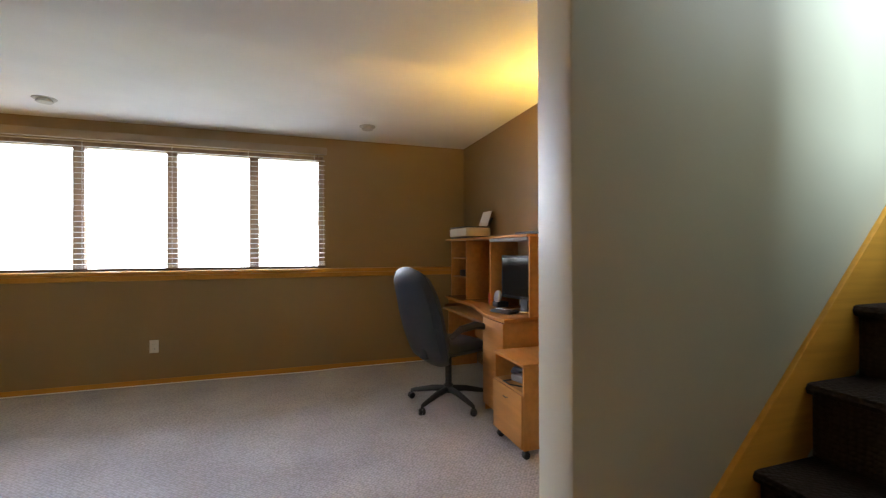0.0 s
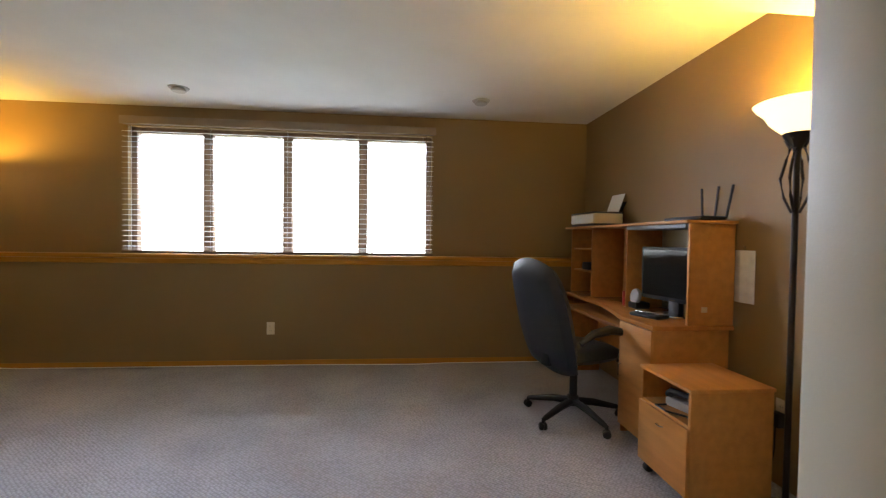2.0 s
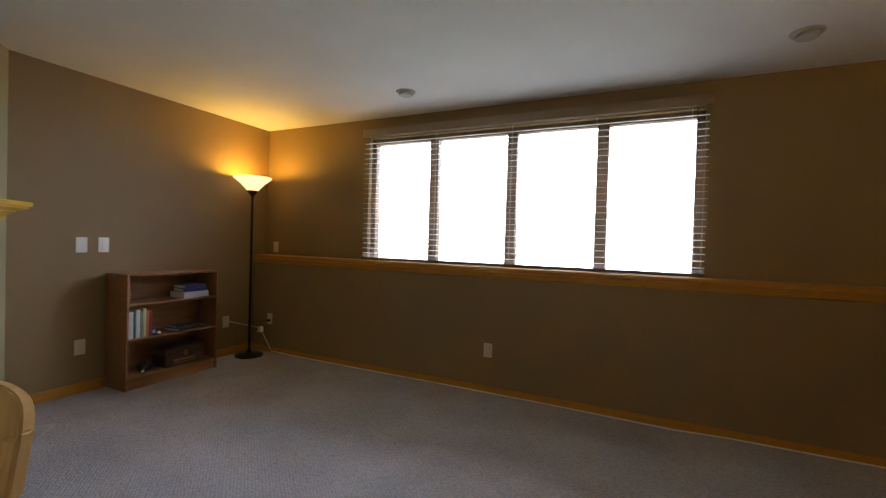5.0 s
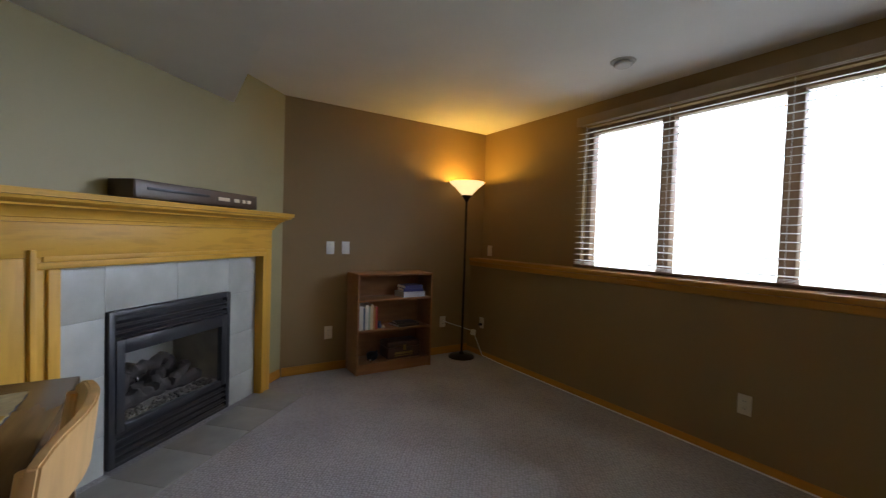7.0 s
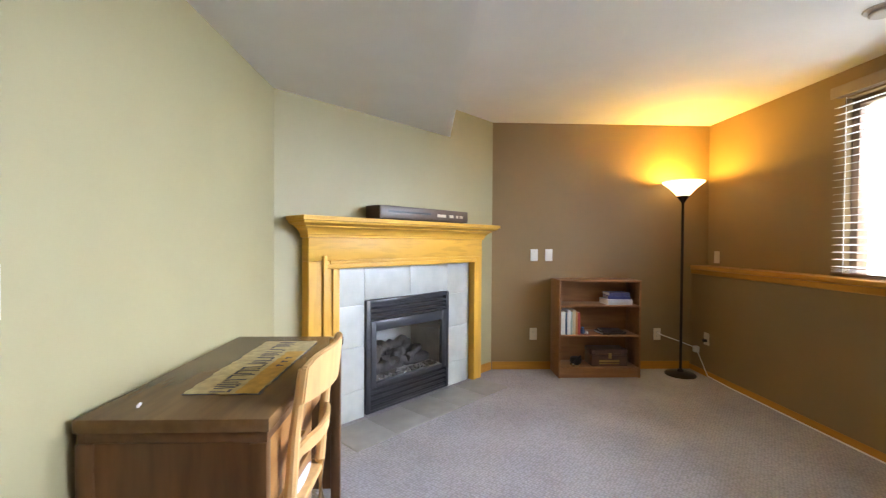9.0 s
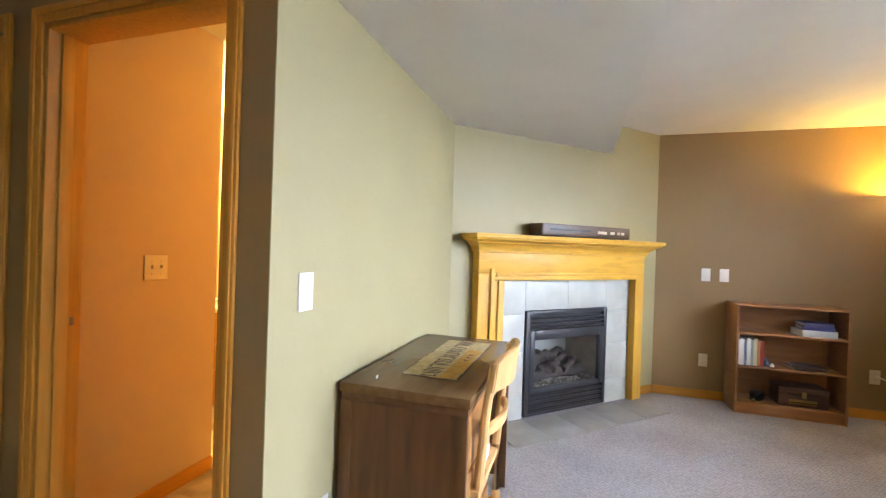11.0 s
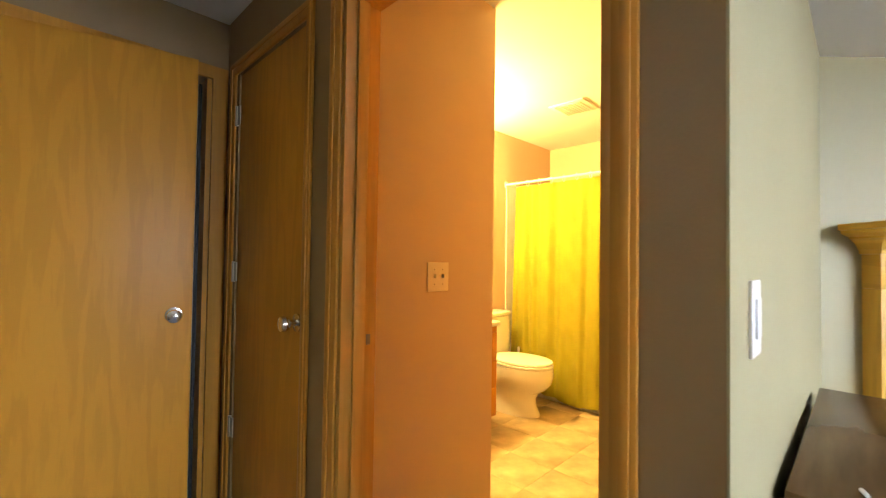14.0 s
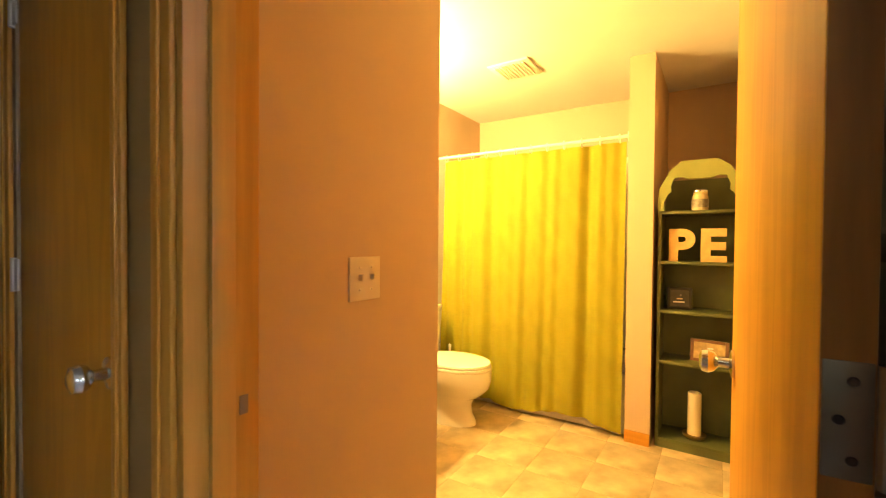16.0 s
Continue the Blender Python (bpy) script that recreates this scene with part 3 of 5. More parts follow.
CROWN = ((0.000, 1.270), (0.012, 1.272), (0.014, 1.288), (0.020, 1.292), (0.024, 1.304), (0.038, 1.320), (0.060, 1.336), (0.068, 1.338), (0.070, 1.346), (0.092, 1.352), (0.112, 1.362), (0.116, 1.374), (0.128, 1.376), (0.130, 1.400), (0.126, 1.403))
crown = bmesh.new()
rings = [[crown.verts.new(p) for p in ((0.18 - 0.8 * o, 0.0, z), (0.18 - 0.8 * o, 0.085 + o, z), (1.925 + 0.8 * o, 0.085 + o, z), (1.925 + 0.8 * o, 0.0, z))] for o, z in CROWN]
for a, b in zip(rings, rings[1:]):
    for k in range(4):
        crown.faces.new((a[k], a[(k + 1) % 4], b[(k + 1) % 4], b[k]))
crown.faces.new(rings[0][::-1]), crown.faces.new(rings[-1])
fire_part("crown_shelf", crown, OAKU, mantel)

surround = thing("fireplace_surround", pose(0, 0, 0), "pale grey ceramic tile surround of the fireplace", "tile surround")
fire_part("tile_bed", boxes((0.395, 0.65, 0.0, 0.022, 0, 1.07), (1.52, 1.81, 0.0, 0.022, 0, 1.07), (0.65, 1.52, 0.0, 0.022, 0.83, 1.07)), TILEGROUT, surround)


def tile(u0, u1, z0, z1):
    fire_part("tile", boxes((u0 + 0.001, u1 - 0.001, 0.022, 0.027, z0 + 0.001, z1 - 0.001), bevel=0.001), TILE, surround)


for z0, z1 in ((0.0, 0.20), (0.20, 0.51), (0.51, 0.80), (0.80, 1.07)):
    tile(0.397, 0.648, z0, z1)
    tile(1.522, 1.808, z0, z1)
for u0, u1 in ((0.648, 1.085), (1.085, 1.522)):
    tile(u0, u1, 0.832, 1.07)

hearth = thing("hearth", pose(0, 0, 0), "flat grey tiled hearth set into the carpet", "hearth")
fire_part("bed", boxes((0.31, 1.87, 0.086, 0.415, 0.0, 0.005)), HEARTHBED, hearth)
for k in range(5):
    u = 0.312 + k * 0.312
    fire_part("tile", boxes((u + 0.001, u + 0.310, 0.088, 0.413, 0.005, 0.009), bevel=0.001), HEARTHTILE, hearth)

fire = thing("gas_fireplace", pose(0, 0, 0), "black gas fireplace insert with louvres and logs", "fireplace")
F0, F1, FT = 0.653, 1.517, 0.827
fire_part("housing", boxes((F0, F0 + 0.035, 0.0, 0.048, 0.014, FT), (F1 - 0.035, F1, 0.0, 0.048, 0.014, FT), (F0 + 0.035, F1 - 0.035, 0.0, 0.048, FT - 0.03, FT), (F0 + 0.035, F1 - 0.035, 0.0, 0.048, 0.014, 0.03), bevel=0.003), BLACKMETAL, fire)
for z in (0.155, 0.115, 0.075, 0.040, 0.765, 0.730, 0.695):
    lv = boxes((F0 + 0.036, F1 - 0.036, -0.011, 0.011, -0.004, 0.004), bevel=0.0015)
    lv.transform(Matrix.Translation((0, 0.038, z)) @ Matrix.Rotation(radians(-32), 4, "X"))
    fire_part("louvre", lv, BLACKMETAL, fire)
for z0, z1 in ((0.03, 0.19), (0.675, FT - 0.03)):
    fire_part("louvre_backing", boxes((F0 + 0.036, F1 - 0.036, 0.004, 0.012, z0, z1)), BLACKPLASTIC, fire)
fire_part("door_frame", boxes((F0 + 0.036, F0 + 0.085, 0.012, 0.052, 0.19, 0.675), (F1 - 0.085, F1 - 0.036, 0.012, 0.052, 0.19, 0.675), (F0 + 0.085, F1 - 0.085, 0.012, 0.052, 0.19, 0.225), (F0 + 0.085, F1 - 0.085, 0.012, 0.052, 0.60, 0.675), bevel=0.004), BLACKMETAL, fire)
pane = boxes((-0.345, 0.345, -0.002, 0.002, 0.222, 0.602))
pane.transform(pose((F0 + F1) / 2, 0.006, 0, 0, 0, 5))
gl = fire_part("glass", pane, GLASS, fire)
gl.visible_shadow = False
# back of the liner, colour raised to paint in the daylight falling on it
fire_part("back_panel", boxes((F0 + 0.004, F1 - 0.004, -0.436, -0.43, 0.20, 0.82)), material("daylit liner panel", (0.78, 0.80, 0.74), 0.45, vary=0.06, scale=5), fire, "back panel painted pale as if daylit")
liner = bmesh.new()
for r in ((F0, F1, -0.45, -0.44, 0.0, 0.83), (F0 - 0.01, F0 + 0.004, -0.43, -0.001, 0.0, 0.83), (F1 - 0.004, F1 + 0.01, -0.43, -0.001, 0.0, 0.83), (F0, F1, -0.43, -0.001, 0.82, 0.83), (F0, F1, -0.43, -0.001, 0.0, 0.20)):
    box(liner, *r)
fire_part("fire_liner", liner, FIREBRICK, fire, "grey brick-textured liner")
random.seed(7)
for a, b, r in (((0.76, -0.13, 0.25), (1.16, -0.17, 0.26), 0.048), ((0.98, -0.20, 0.27), (1.42, -0.13, 0.26), 0.050), ((0.74, -0.27, 0.31), (1.12, -0.30, 0.33), 0.055), ((1.05, -0.30, 0.31), (1.44, -0.26, 0.30), 0.052), ((0.84, -0.14, 0.31), (1.05, -0.29, 0.40), 0.042), ((1.06, -0.13, 0.30), (1.33, -0.28, 0.37), 0.040), ((0.74, -0.17, 0.29), (0.90, -0.24, 0.37), 0.038), ((0.95, -0.24, 0.37), (1.24, -0.22, 0.42), 0.040), ((1.20, -0.12, 0.28), (1.40, -0.20, 0.33), 0.034)):
    a, b = Vector(a), Vector(b)
    pts = [a.lerp(b, i / 11) + Vector((0, random.uniform(-0.009, 0.009), random.uniform(-0.010, 0.010))) for i in range(12)]
    lg = tube(pts, [r * random.uniform(0.74, 1.14) for _ in pts], 12)
    for v in lg.verts:
        v.co += Vector((random.uniform(-1, 1), random.uniform(-1, 1), random.uniform(-1, 1))) * 0.0045
    fire_part("log", lg, LOG, fire, "charred ceramic log")
embers = bmesh.new()
for k in range(170):
    u, v2, s = random.uniform(0.72, 1.46), random.uniform(-0.12, -0.02), random.uniform(0.007, 0.017)
    q = bmesh.ops.create_icosphere(embers, subdivisions=1, radius=s)
    for vert in q["verts"]:
        vert.co = Vector((u, v2, 0.2 + s * 0.6)) + vert.co * random.uniform(0.7, 1.2)
tagged(fire_part("embers", embers, material("pale ember stones", (0.16, 0.14, 0.11), 0.9, vary=0.5, scale=25), fire), kind="stuff")

# a long black receiver on the mantel shelf
player = thing("media_player", FIRE @ pose(1.13, 0.105, 1.4025), "slim black media player lying on the mantel", "media player")


part("case", boxes((-0.47, 0.47, -0.085, 0.075, 0.008, 0.100), bevel=0.004), material("dark brown metal case", (0.075, 0.044, 0.024), 0.4, vary=0.1), player)
part("front_panel", boxes((-0.465, 0.465, 0.075, 0.080, 0.014, 0.094), bevel=0.003), material("brown smoked panel", (0.085, 0.055, 0.035), 0.35, vary=0.1), player)
part("disc_tray", boxes((-0.40, 0.02, 0.080, 0.084, 0.052, 0.066), bevel=0.001), BLACKPLASTIC, player)
for x, w in ((0.14, 0.10), (0.255, 0.05), (0.325, 0.03), (0.375, 0.04)):
    part("button", boxes((x - w / 2, x + w / 2, 0.080, 0.085, 0.040, 0.062), bevel=0.003), IVORY, player)
for x in (-0.42, 0.42):
    for y in (-0.06, 0.05):
        part("foot", turned([(0.012, 0), (0.012, 0.008)], 12, at=(x, y, 0)), BLACKPLASTIC, player)


# ---- torchieres ----
def torchiere(m, rim, radius, scrolls, label):
    t = thing("floor_lamp", m, label, "floor lamp")
    part("base", turned([(0.135, 0), (0.135, 0.012), (0.12, 0.022), (0.03, 0.035), (0.018, 0.06)], 32), BRONZE, t)
    low = rim - 0.135
    part("pole", turned([(0.0125, 0.04), (0.0125, low - 0.13 if scrolls else low - 0.06), (0.012, low - 0.05)], 14), BRONZE, t)
    part("socket_cup", turned([(0.012, low - 0.07), (0.022, low - 0.05), (0.050, low - 0.012), (0.055, low + 0.004)], 24), BRONZE, t)
    if scrolls:
        for k in range(4):
            a = k * math.pi / 2 + 0.4
            pts = [Vector((math.cos(a) * r, math.sin(a) * r, z)) for r, z in ((0.014, low - 0.34), (0.045, low - 0.27), (0.060, low - 0.19), (0.040, low - 0.11), (0.026, low - 0.06), (0.045, low - 0.02))]
            part("scroll", tube(pts, 0.006), BRONZE, t, "curled iron bar")
        prof = [(0.05, low), (0.075, low + 0.025), (0.105, low + 0.055), (0.118, low + 0.085), (0.150, low + 0.115), (radius, rim)]
    else:
        prof = [(0.055, low), (0.068, low + 0.02), (0.115, low + 0.072), (radius - 0.006, rim - 0.012), (radius, rim)]
    sh = turned(prof + [(r - 0.006, z + 0.002) for r, z in reversed(prof)], 40, cap=False)
    part("shade", sh, SHADE, t, "glowing frosted glass bowl")
    return t


torchiere(pose(-2.965, 6.70, 0), 1.832, 0.182, False, "dark bronze torchiere with a lit conical glass bowl")
torchiere(pose(2.455, 4.53, 0), 1.818, 0.163, True, "scrolled iron torchiere with a lit bell glass bowl")
cord = thing("lamp_cord", pose(0, 0, 0), "white lamp cord and adapter trailing along the wall", "cord")
part("cable", tube([(XL + 0.012, 6.58, 0.36), (XL + 0.05, 6.62, 0.34), (-3.06, 6.74, 0.30), (-3.0, 6.87, 0.25), (-2.94, 6.89, 0.13), (-2.86, 6.895, 0.02), (-2.6, 6.90, 0.008), (-1.9, 6.895, 0.008), (-1.0, 6.90, 0.008), (0.0, 6.895, 0.008), (0.9, 6.86, 0.008), (1.2, 6.895, 0.008), (2.2, 6.90, 0.008)], 0.005, 6), WHITEPLASTIC, cord)
part("adapter", boxes((-3.04, -2.995, 6.862, 6.905, 0.205, 0.262), bevel=0.005), WHITEPLASTIC, cord)
part("plug", boxes((-2.935, -2.905, 6.885, 6.918, 0.325, 0.350), bevel=0.004), BLACKPLASTIC, cord)


# ---- bookcase and what stands in it ----
case = thing("bookcase", pose(XL + 0.012, 5.505, 0), "brown laminate bookcase with three part-filled shelves", "bookcase")
BD, BW, BH = 0.278, 0.765, 0.905
part("side_panel", boxes((0, BD, 0, 0.016, 0, BH), bevel=0.0015), CASEWOOD, case)
part("side_panel", boxes((0, BD, BW - 0.016, BW, 0, BH), bevel=0.0015), CASEWOOD, case)
part("back_panel", boxes((0, 0.006, 0.016, BW - 0.016, 0.05, BH - 0.016)), CASEWOOD, case)
part("top_panel", boxes((0.006, BD, 0.016, BW - 0.016, BH - 0.016, BH), bevel=0.0015), CASEWOOD, case)
for z in (0.095, 0.395, 0.672):
    part("shelf", boxes((0.006, BD - 0.004, 0.016, BW - 0.016, z - 0.016, z), bevel=0.0015), CASEWOOD, case)
part("kick_board", boxes((BD - 0.03, BD - 0.014, 0.016, BW - 0.016, 0.0, 0.079)), CASEWOOD, case)


def book(m, thick, tall, deep, color, label):
    """A book standing on its tail, spine along +x."""
    t = thing("book", m, label, "book", "books in the bookcase")
    cov = material("book cover", color, 0.5, vary=0.06)
    part("cover", boxes((0, deep, 0, 0.003, 0, tall), (0, deep, thick - 0.003, thick, 0, tall), (deep - 0.003, deep, 0.003, thick - 0.003, 0, tall), bevel=0.0008), cov, t)
    part("pages", boxes((0.004, deep - 0.003, 0.003, thick - 0.003, 0.004, tall - 0.004)), PAPER, t)
    return t


y = 5.535
for thick, tall, col, word in ((0.040, 0.215, (0.72, 0.72, 0.68), "white"), (0.014, 0.20, (0.10, 0.16, 0.26), "navy"), (0.030, 0.225, (0.74, 0.74, 0.70), "white"), (0.012, 0.21, (0.35, 0.45, 0.38), "pale green"), (0.028, 0.228, (0.70, 0.60, 0.38), "cream"), (0.016, 0.21, (0.55, 0.25, 0.08), "orange"), (0.022, 0.205, (0.42, 0.05, 0.03), "red")):
    book(pose(-3.08, y, 0.395), thick, tall, 0.16, col, word + " book standing on the middle shelf")
    y += thick + 0.003


def flat_book(x, y, z, w, d, h, color, label, turn=0):
    t = thing("book", pose(x, y, z, 0, 0, turn), label, "book", "books in the bookcase")
    part("cover", boxes((-d / 2, d / 2, -w / 2, w / 2, 0, 0.003), (-d / 2, d / 2, -w / 2, w / 2, h - 0.003, h), (d / 2 - 0.003, d / 2, -w / 2, w / 2, 0.003, h - 0.003), bevel=0.0008), material("book cover", color, 0.5, vary=0.06), t)
    part("pages", boxes((-d / 2 + 0.003, d / 2 - 0.003, -w / 2 + 0.003, w / 2 - 0.003, 0.003, h - 0.003)), PAPER, t)


flat_book(-3.01, 6.085, 0.672, 0.24, 0.18, 0.050, (0.62, 0.66, 0.74), "white-spined book lying on the top shelf", 4)
flat_book(-3.015, 6.095, 0.7225, 0.21, 0.16, 0.030, (0.05, 0.06, 0.22), "dark blue book lying on a stack", -5)
flat_book(-3.015, 6.09, 0.753, 0.20, 0.15, 0.030, (0.07, 0.07, 0.20), "dark blue book topping the stack", 3)
flat_book(-3.00, 6.03, 0.395, 0.24, 0.17, 0.020, (0.06, 0.045, 0.04), "black flat notebook on the middle shelf", 8)
flat_book(-3.00, 6.03, 0.4155, 0.20, 0.13, 0.014, (0.08, 0.06, 0.06), "black slim case on the middle shelf", -6)
figurine = thing("ornament", pose(-2.97, 5.755, 0.395), "small blue and white glass ornament", "ornament")
part("body", turned([(0.018, 0), (0.026, 0.012), (0.02, 0.03), (0.012, 0.045), (0.016, 0.055), (0.005, 0.066)], 16), material("blue glass", (0.10, 0.14, 0.25), 0.1, vary=0.3, scale=40), figurine)
part("wing", turned([(0.014, 0), (0.018, 0.01), (0.008, 0.028)], 14, at=(0.02, 0.03, 0)), PORCELAIN, figurine)
chest = thing("keepsake_box", pose(-3.015, 6.00, 0.095), "small dark leather chest with brass fittings", "box")
CHEST = material("cracked brown leather", (0.085, 0.040, 0.024), 0.5, vary=0.4, scale=12, bump=0.4, bump_scale=70)
part("body", boxes((-0.10, 0.09, -0.17, 0.17, 0.0, 0.10), bevel=0.006), CHEST, chest)
part("lid", boxes((-0.102, 0.094, -0.174, 0.174, 0.104, 0.158), bevel=0.014), CHEST, chest)
part("strap", boxes((0.094, 0.097, -0.11, 0.11, 0.112, 0.122), (0.090, 0.094, -0.11, 0.11, 0.03, 0.04)), DARKWOOD, chest)
BRASS = material("old brass", (0.45, 0.32, 0.12), 0.4, metal=1.0, vary=0.2)
part("name_plate", boxes((0.090, 0.093, -0.10, 0.09, 0.022, 0.060), bevel=0.001), BRASS, chest, "worn brass plate")
part("latch", boxes((0.092, 0.099, -0.015, 0.015, 0.075, 0.125), bevel=0.002), BRASS, chest)
camerabag = thing("trinket", pose(-2.99, 5.70, 0.095), "dark tangled trinkets on the bottom shelf", "trinket")
part("bowl", turned([(0.03, 0), (0.05, 0.02), (0.055, 0.055), (0.045, 0.07), (0.03, 0.075)], 18), BLACKPLASTIC, camerabag)
part("strap", tube([(0.03, -0.06, 0.012), (0.05, -0.02, 0.05), (0.04, 0.03, 0.09), (-0.02, 0.05, 0.06), (-0.05, 0.02, 0.02)], 0.009), BLACKPLASTIC, camerabag)
part("buckle", turned([(0.016, 0), (0.02, 0.02), (0.012, 0.03)], 12, at=(0.06, -0.045, 0)), CHROME, camerabag)


# ---- computer desk with its hutch ----
desk = thing("computer_desk", pose(0, 0, 0), "orange beech computer desk with a keyboard tray", "desk")
front = [(2.145, 5.05), (2.13, 5.36), (2.20, 5.62), (2.26, 5.90), (2.27, 6.66), (2.63, 6.66), (2.63, 5.05)]
part("desktop", prism(front, 0.715, 0.742, "z", bevel=0.004), DESKTOP, desk, "glossy curved desktop")
part("pedestal", boxes((2.165, 2.62, 5.075, 5.093, 0.0, 0.715), (2.165, 2.62, 5.395, 5.410, 0.0, 0.715), (2.605, 2.62, 5.093, 5.395, 0.0, 0.715), bevel=0.0015), DESKWOOD, desk)
pd = part("pedestal_door", boxes((2.148, 2.165, 5.070, 5.410, 0.055, 0.708), bevel=0.002), DESKWOOD, desk)
part("handle", tube([(2.148, 5.385, 0.36), (2.130, 5.385, 0.365), (2.130, 5.385, 0.435), (2.148, 5.385, 0.44)], 0.004), CHROME, pd)
part("side_panel", boxes((2.30, 2.62, 6.635, 6.652, 0.0, 0.715), bevel=0.0015), DESKWOOD, desk)
part("back_panel", boxes((2.60, 2.615, 5.410, 6.635, 0.30, 0.715)), DESKWOOD, desk)
part("keyboard_tray", boxes((2.235, 2.56, 5.44, 6.60, 0.615, 0.630), bevel=0.002), DESKWOOD, desk)
part("tray_edge", boxes((2.222, 2.235, 5.44, 6.60, 0.612, 0.636), bevel=0.003), CASEWOOD, desk)
part("tray_rail", boxes((2.25, 2.56, 5.412, 5.435, 0.632, 0.66)), CHROME, desk)
part("tray_rail", boxes((2.25, 2.56, 6.612, 6.632, 0.632, 0.66)), CHROME, desk)

hutch = thing("desk_hutch", pose(0, 0, 0.742), "orange beech hutch with cubbyholes on the desk", "hutch")
HX0, HX1, HH = 2.355, 2.63, 0.575
part("side_panel", boxes((HX0, HX1, 5.060, 5.077, 0, HH), bevel=0.0015), DESKWOOD, hutch)
part("side_panel", boxes((HX0 - 0.02, HX1, 6.640, 6.657, 0, HH), bevel=0.0015), DESKWOOD, hutch)
part("divider", boxes((HX0 - 0.01, HX1, 6.245, 6.260, 0, HH), bevel=0.0015), DESKWOOD, hutch)
part("divider", boxes((HX0, HX1, 5.715, 5.730, 0, HH), bevel=0.0015), DESKWOOD, hutch)
top = [(HX0 - 0.03, 5.045), (HX0 - 0.03, 5.95), (HX0 - 0.06, 6.20), (HX0 - 0.075, 6.68), (HX1 + 0.005, 6.68), (HX1 + 0.005, 5.045)]
part("top_panel", prism(top, HH, HH + 0.018, "z", bevel=0.003), DESKWOOD, hutch)
for z in (0.20, 0.39):
    part("shelf", boxes((HX0, HX1, 6.260, 6.640, z, z + 0.012), bevel=0.001), DESKWOOD, hutch)
part("back_panel", boxes((HX1 - 0.008, HX1, 5.73, 6.64, 0, HH)), DESKWOOD, hutch)
part("back_rail", boxes((HX1 - 0.012, HX1, 5.077, 5.715, HH - 0.14, HH), bevel=0.001), BEIGEMETAL, hutch, "beige back rail")
part("under_shelf", boxes((HX0 - 0.01, HX0 + 0.2, 5.085, 5.71, HH - 0.026, HH - 0.002), bevel=0.003), material("grey plastic", (0.30, 0.30, 0.29), 0.4), hutch)
part("sticker", boxes((HX0 + 0.08, HX0 + 0.115, 5.0585, 5.0602, 0.075, 0.105)), IVORY, hutch, "small worn sticker")

monitor = thing("monitor", pose(2.50, 5.385, 0.742, 0, 0, 12), "black flat computer monitor on a silver stand", "monitor")
part("bezel", boxes((-0.022, 0.022, -0.265, 0.265, 0.085, 0.435), bevel=0.006), BLACKPLASTIC, monitor)
part("screen", boxes((-0.0245, -0.022, -0.248, 0.248, 0.112, 0.415)), DARKGLASS, monitor)
part("stand_neck", boxes((-0.012, 0.03, -0.04, 0.04, 0.012, 0.10), bevel=0.004), BLACKPLASTIC, monitor)
part("stand_base", turned([(0.12, 0), (0.115, 0.008), (0.05, 0.014)], 32), CHROME, monitor)
part("label", boxes((-0.0255, -0.0245, -0.246, -0.215, 0.375, 0.412)), material("green sticker", (0.06, 0.25, 0.08), 0.5), monitor, "small green sticker")
part("badge", boxes((-0.0235, -0.022, -0.02, 0.02, 0.092, 0.100)), CHROME, monitor)
keys = thing("gadget", pose(2.30, 5.34, 0.742, 0, 0, 20), "flat black and silver gadget on the desk", "gadget")
part("body", boxes((-0.06, 0.06, -0.10, 0.10, 0.0, 0.022), bevel=0.009), BLACKPLASTIC, keys)
part("silver_bar", boxes((-0.02, 0.02, -0.09, 0.09, 0.022, 0.030), bevel=0.003), CHROME, keys)
disc = thing("desk_speaker", pose(2.42, 5.665, 0.742, 0, 0, 0), "round pale desk speaker beside the monitor", "speaker")
dsk = turned([(0.05, -0.012), (0.055, 0), (0.05, 0.014), (0.02, 0.018)], 24)
dsk.transform(Matrix.Translation((-0.02, 0, 0.085)) @ Matrix.Rotation(radians(-80), 4, "Y"))
part("face", dsk, material("pale grey cloth", (0.40, 0.43, 0.48), 0.7), disc)
part("foot", boxes((-0.05, 0.06, -0.05, 0.05, 0, 0.045), bevel=0.01), BLACKPLASTIC, disc)
red = thing("tin", pose(2.40, 5.81, 0.742), "small red tin on the desk", "tin")
part("tin", turned([(0.017, 0), (0.018, 0.004), (0.018, 0.10), (0.014, 0.105)], 16), material("red paint", (0.35, 0.03, 0.02), 0.35), red)
cam2 = thing("camcorder", pose(2.44, 6.50, 0.742 + 0.212, 0, 0, 0), "black and silver camcorder in the cubbyhole", "camcorder")
part("body", boxes((-0.045, 0.05, -0.07, 0.06, 0, 0.065), bevel=0.012), BLACKPLASTIC, cam2)
lens = turned([(0.026, 0), (0.026, 0.05), (0.02, 0.052)], 18)
lens.transform(Matrix.Translation((-0.01, 0.055, 0.034)) @ Matrix.Rotation(radians(-90), 4, "X"))
part("lens", lens, CHROME, cam2)

printer = thing("printer", pose(2.445, 6.40, 0.742 + HH + 0.018, 0, 0, 2), "white and cream inkjet printer with a sheet of paper", "printer")
part("foot_frame", boxes((-0.125, 0.125, -0.21, 0.21, 0, 0.022), bevel=0.004), BLACKPLASTIC, printer)
part("body", boxes((-0.13, 0.13, -0.215, 0.215, 0.022, 0.105), bevel=0.012), BEIGEMETAL, printer)
part("front_panel", boxes((-0.135, -0.128, -0.20, 0.205, 0.028, 0.098), bevel=0.003), WHITEPLASTIC, printer, "white front panel")
part("lid", boxes((-0.132, 0.13, -0.215, 0.215, 0.106, 0.120), bevel=0.005), material("dark grey lid", (0.07, 0.07, 0.07), 0.3), printer)
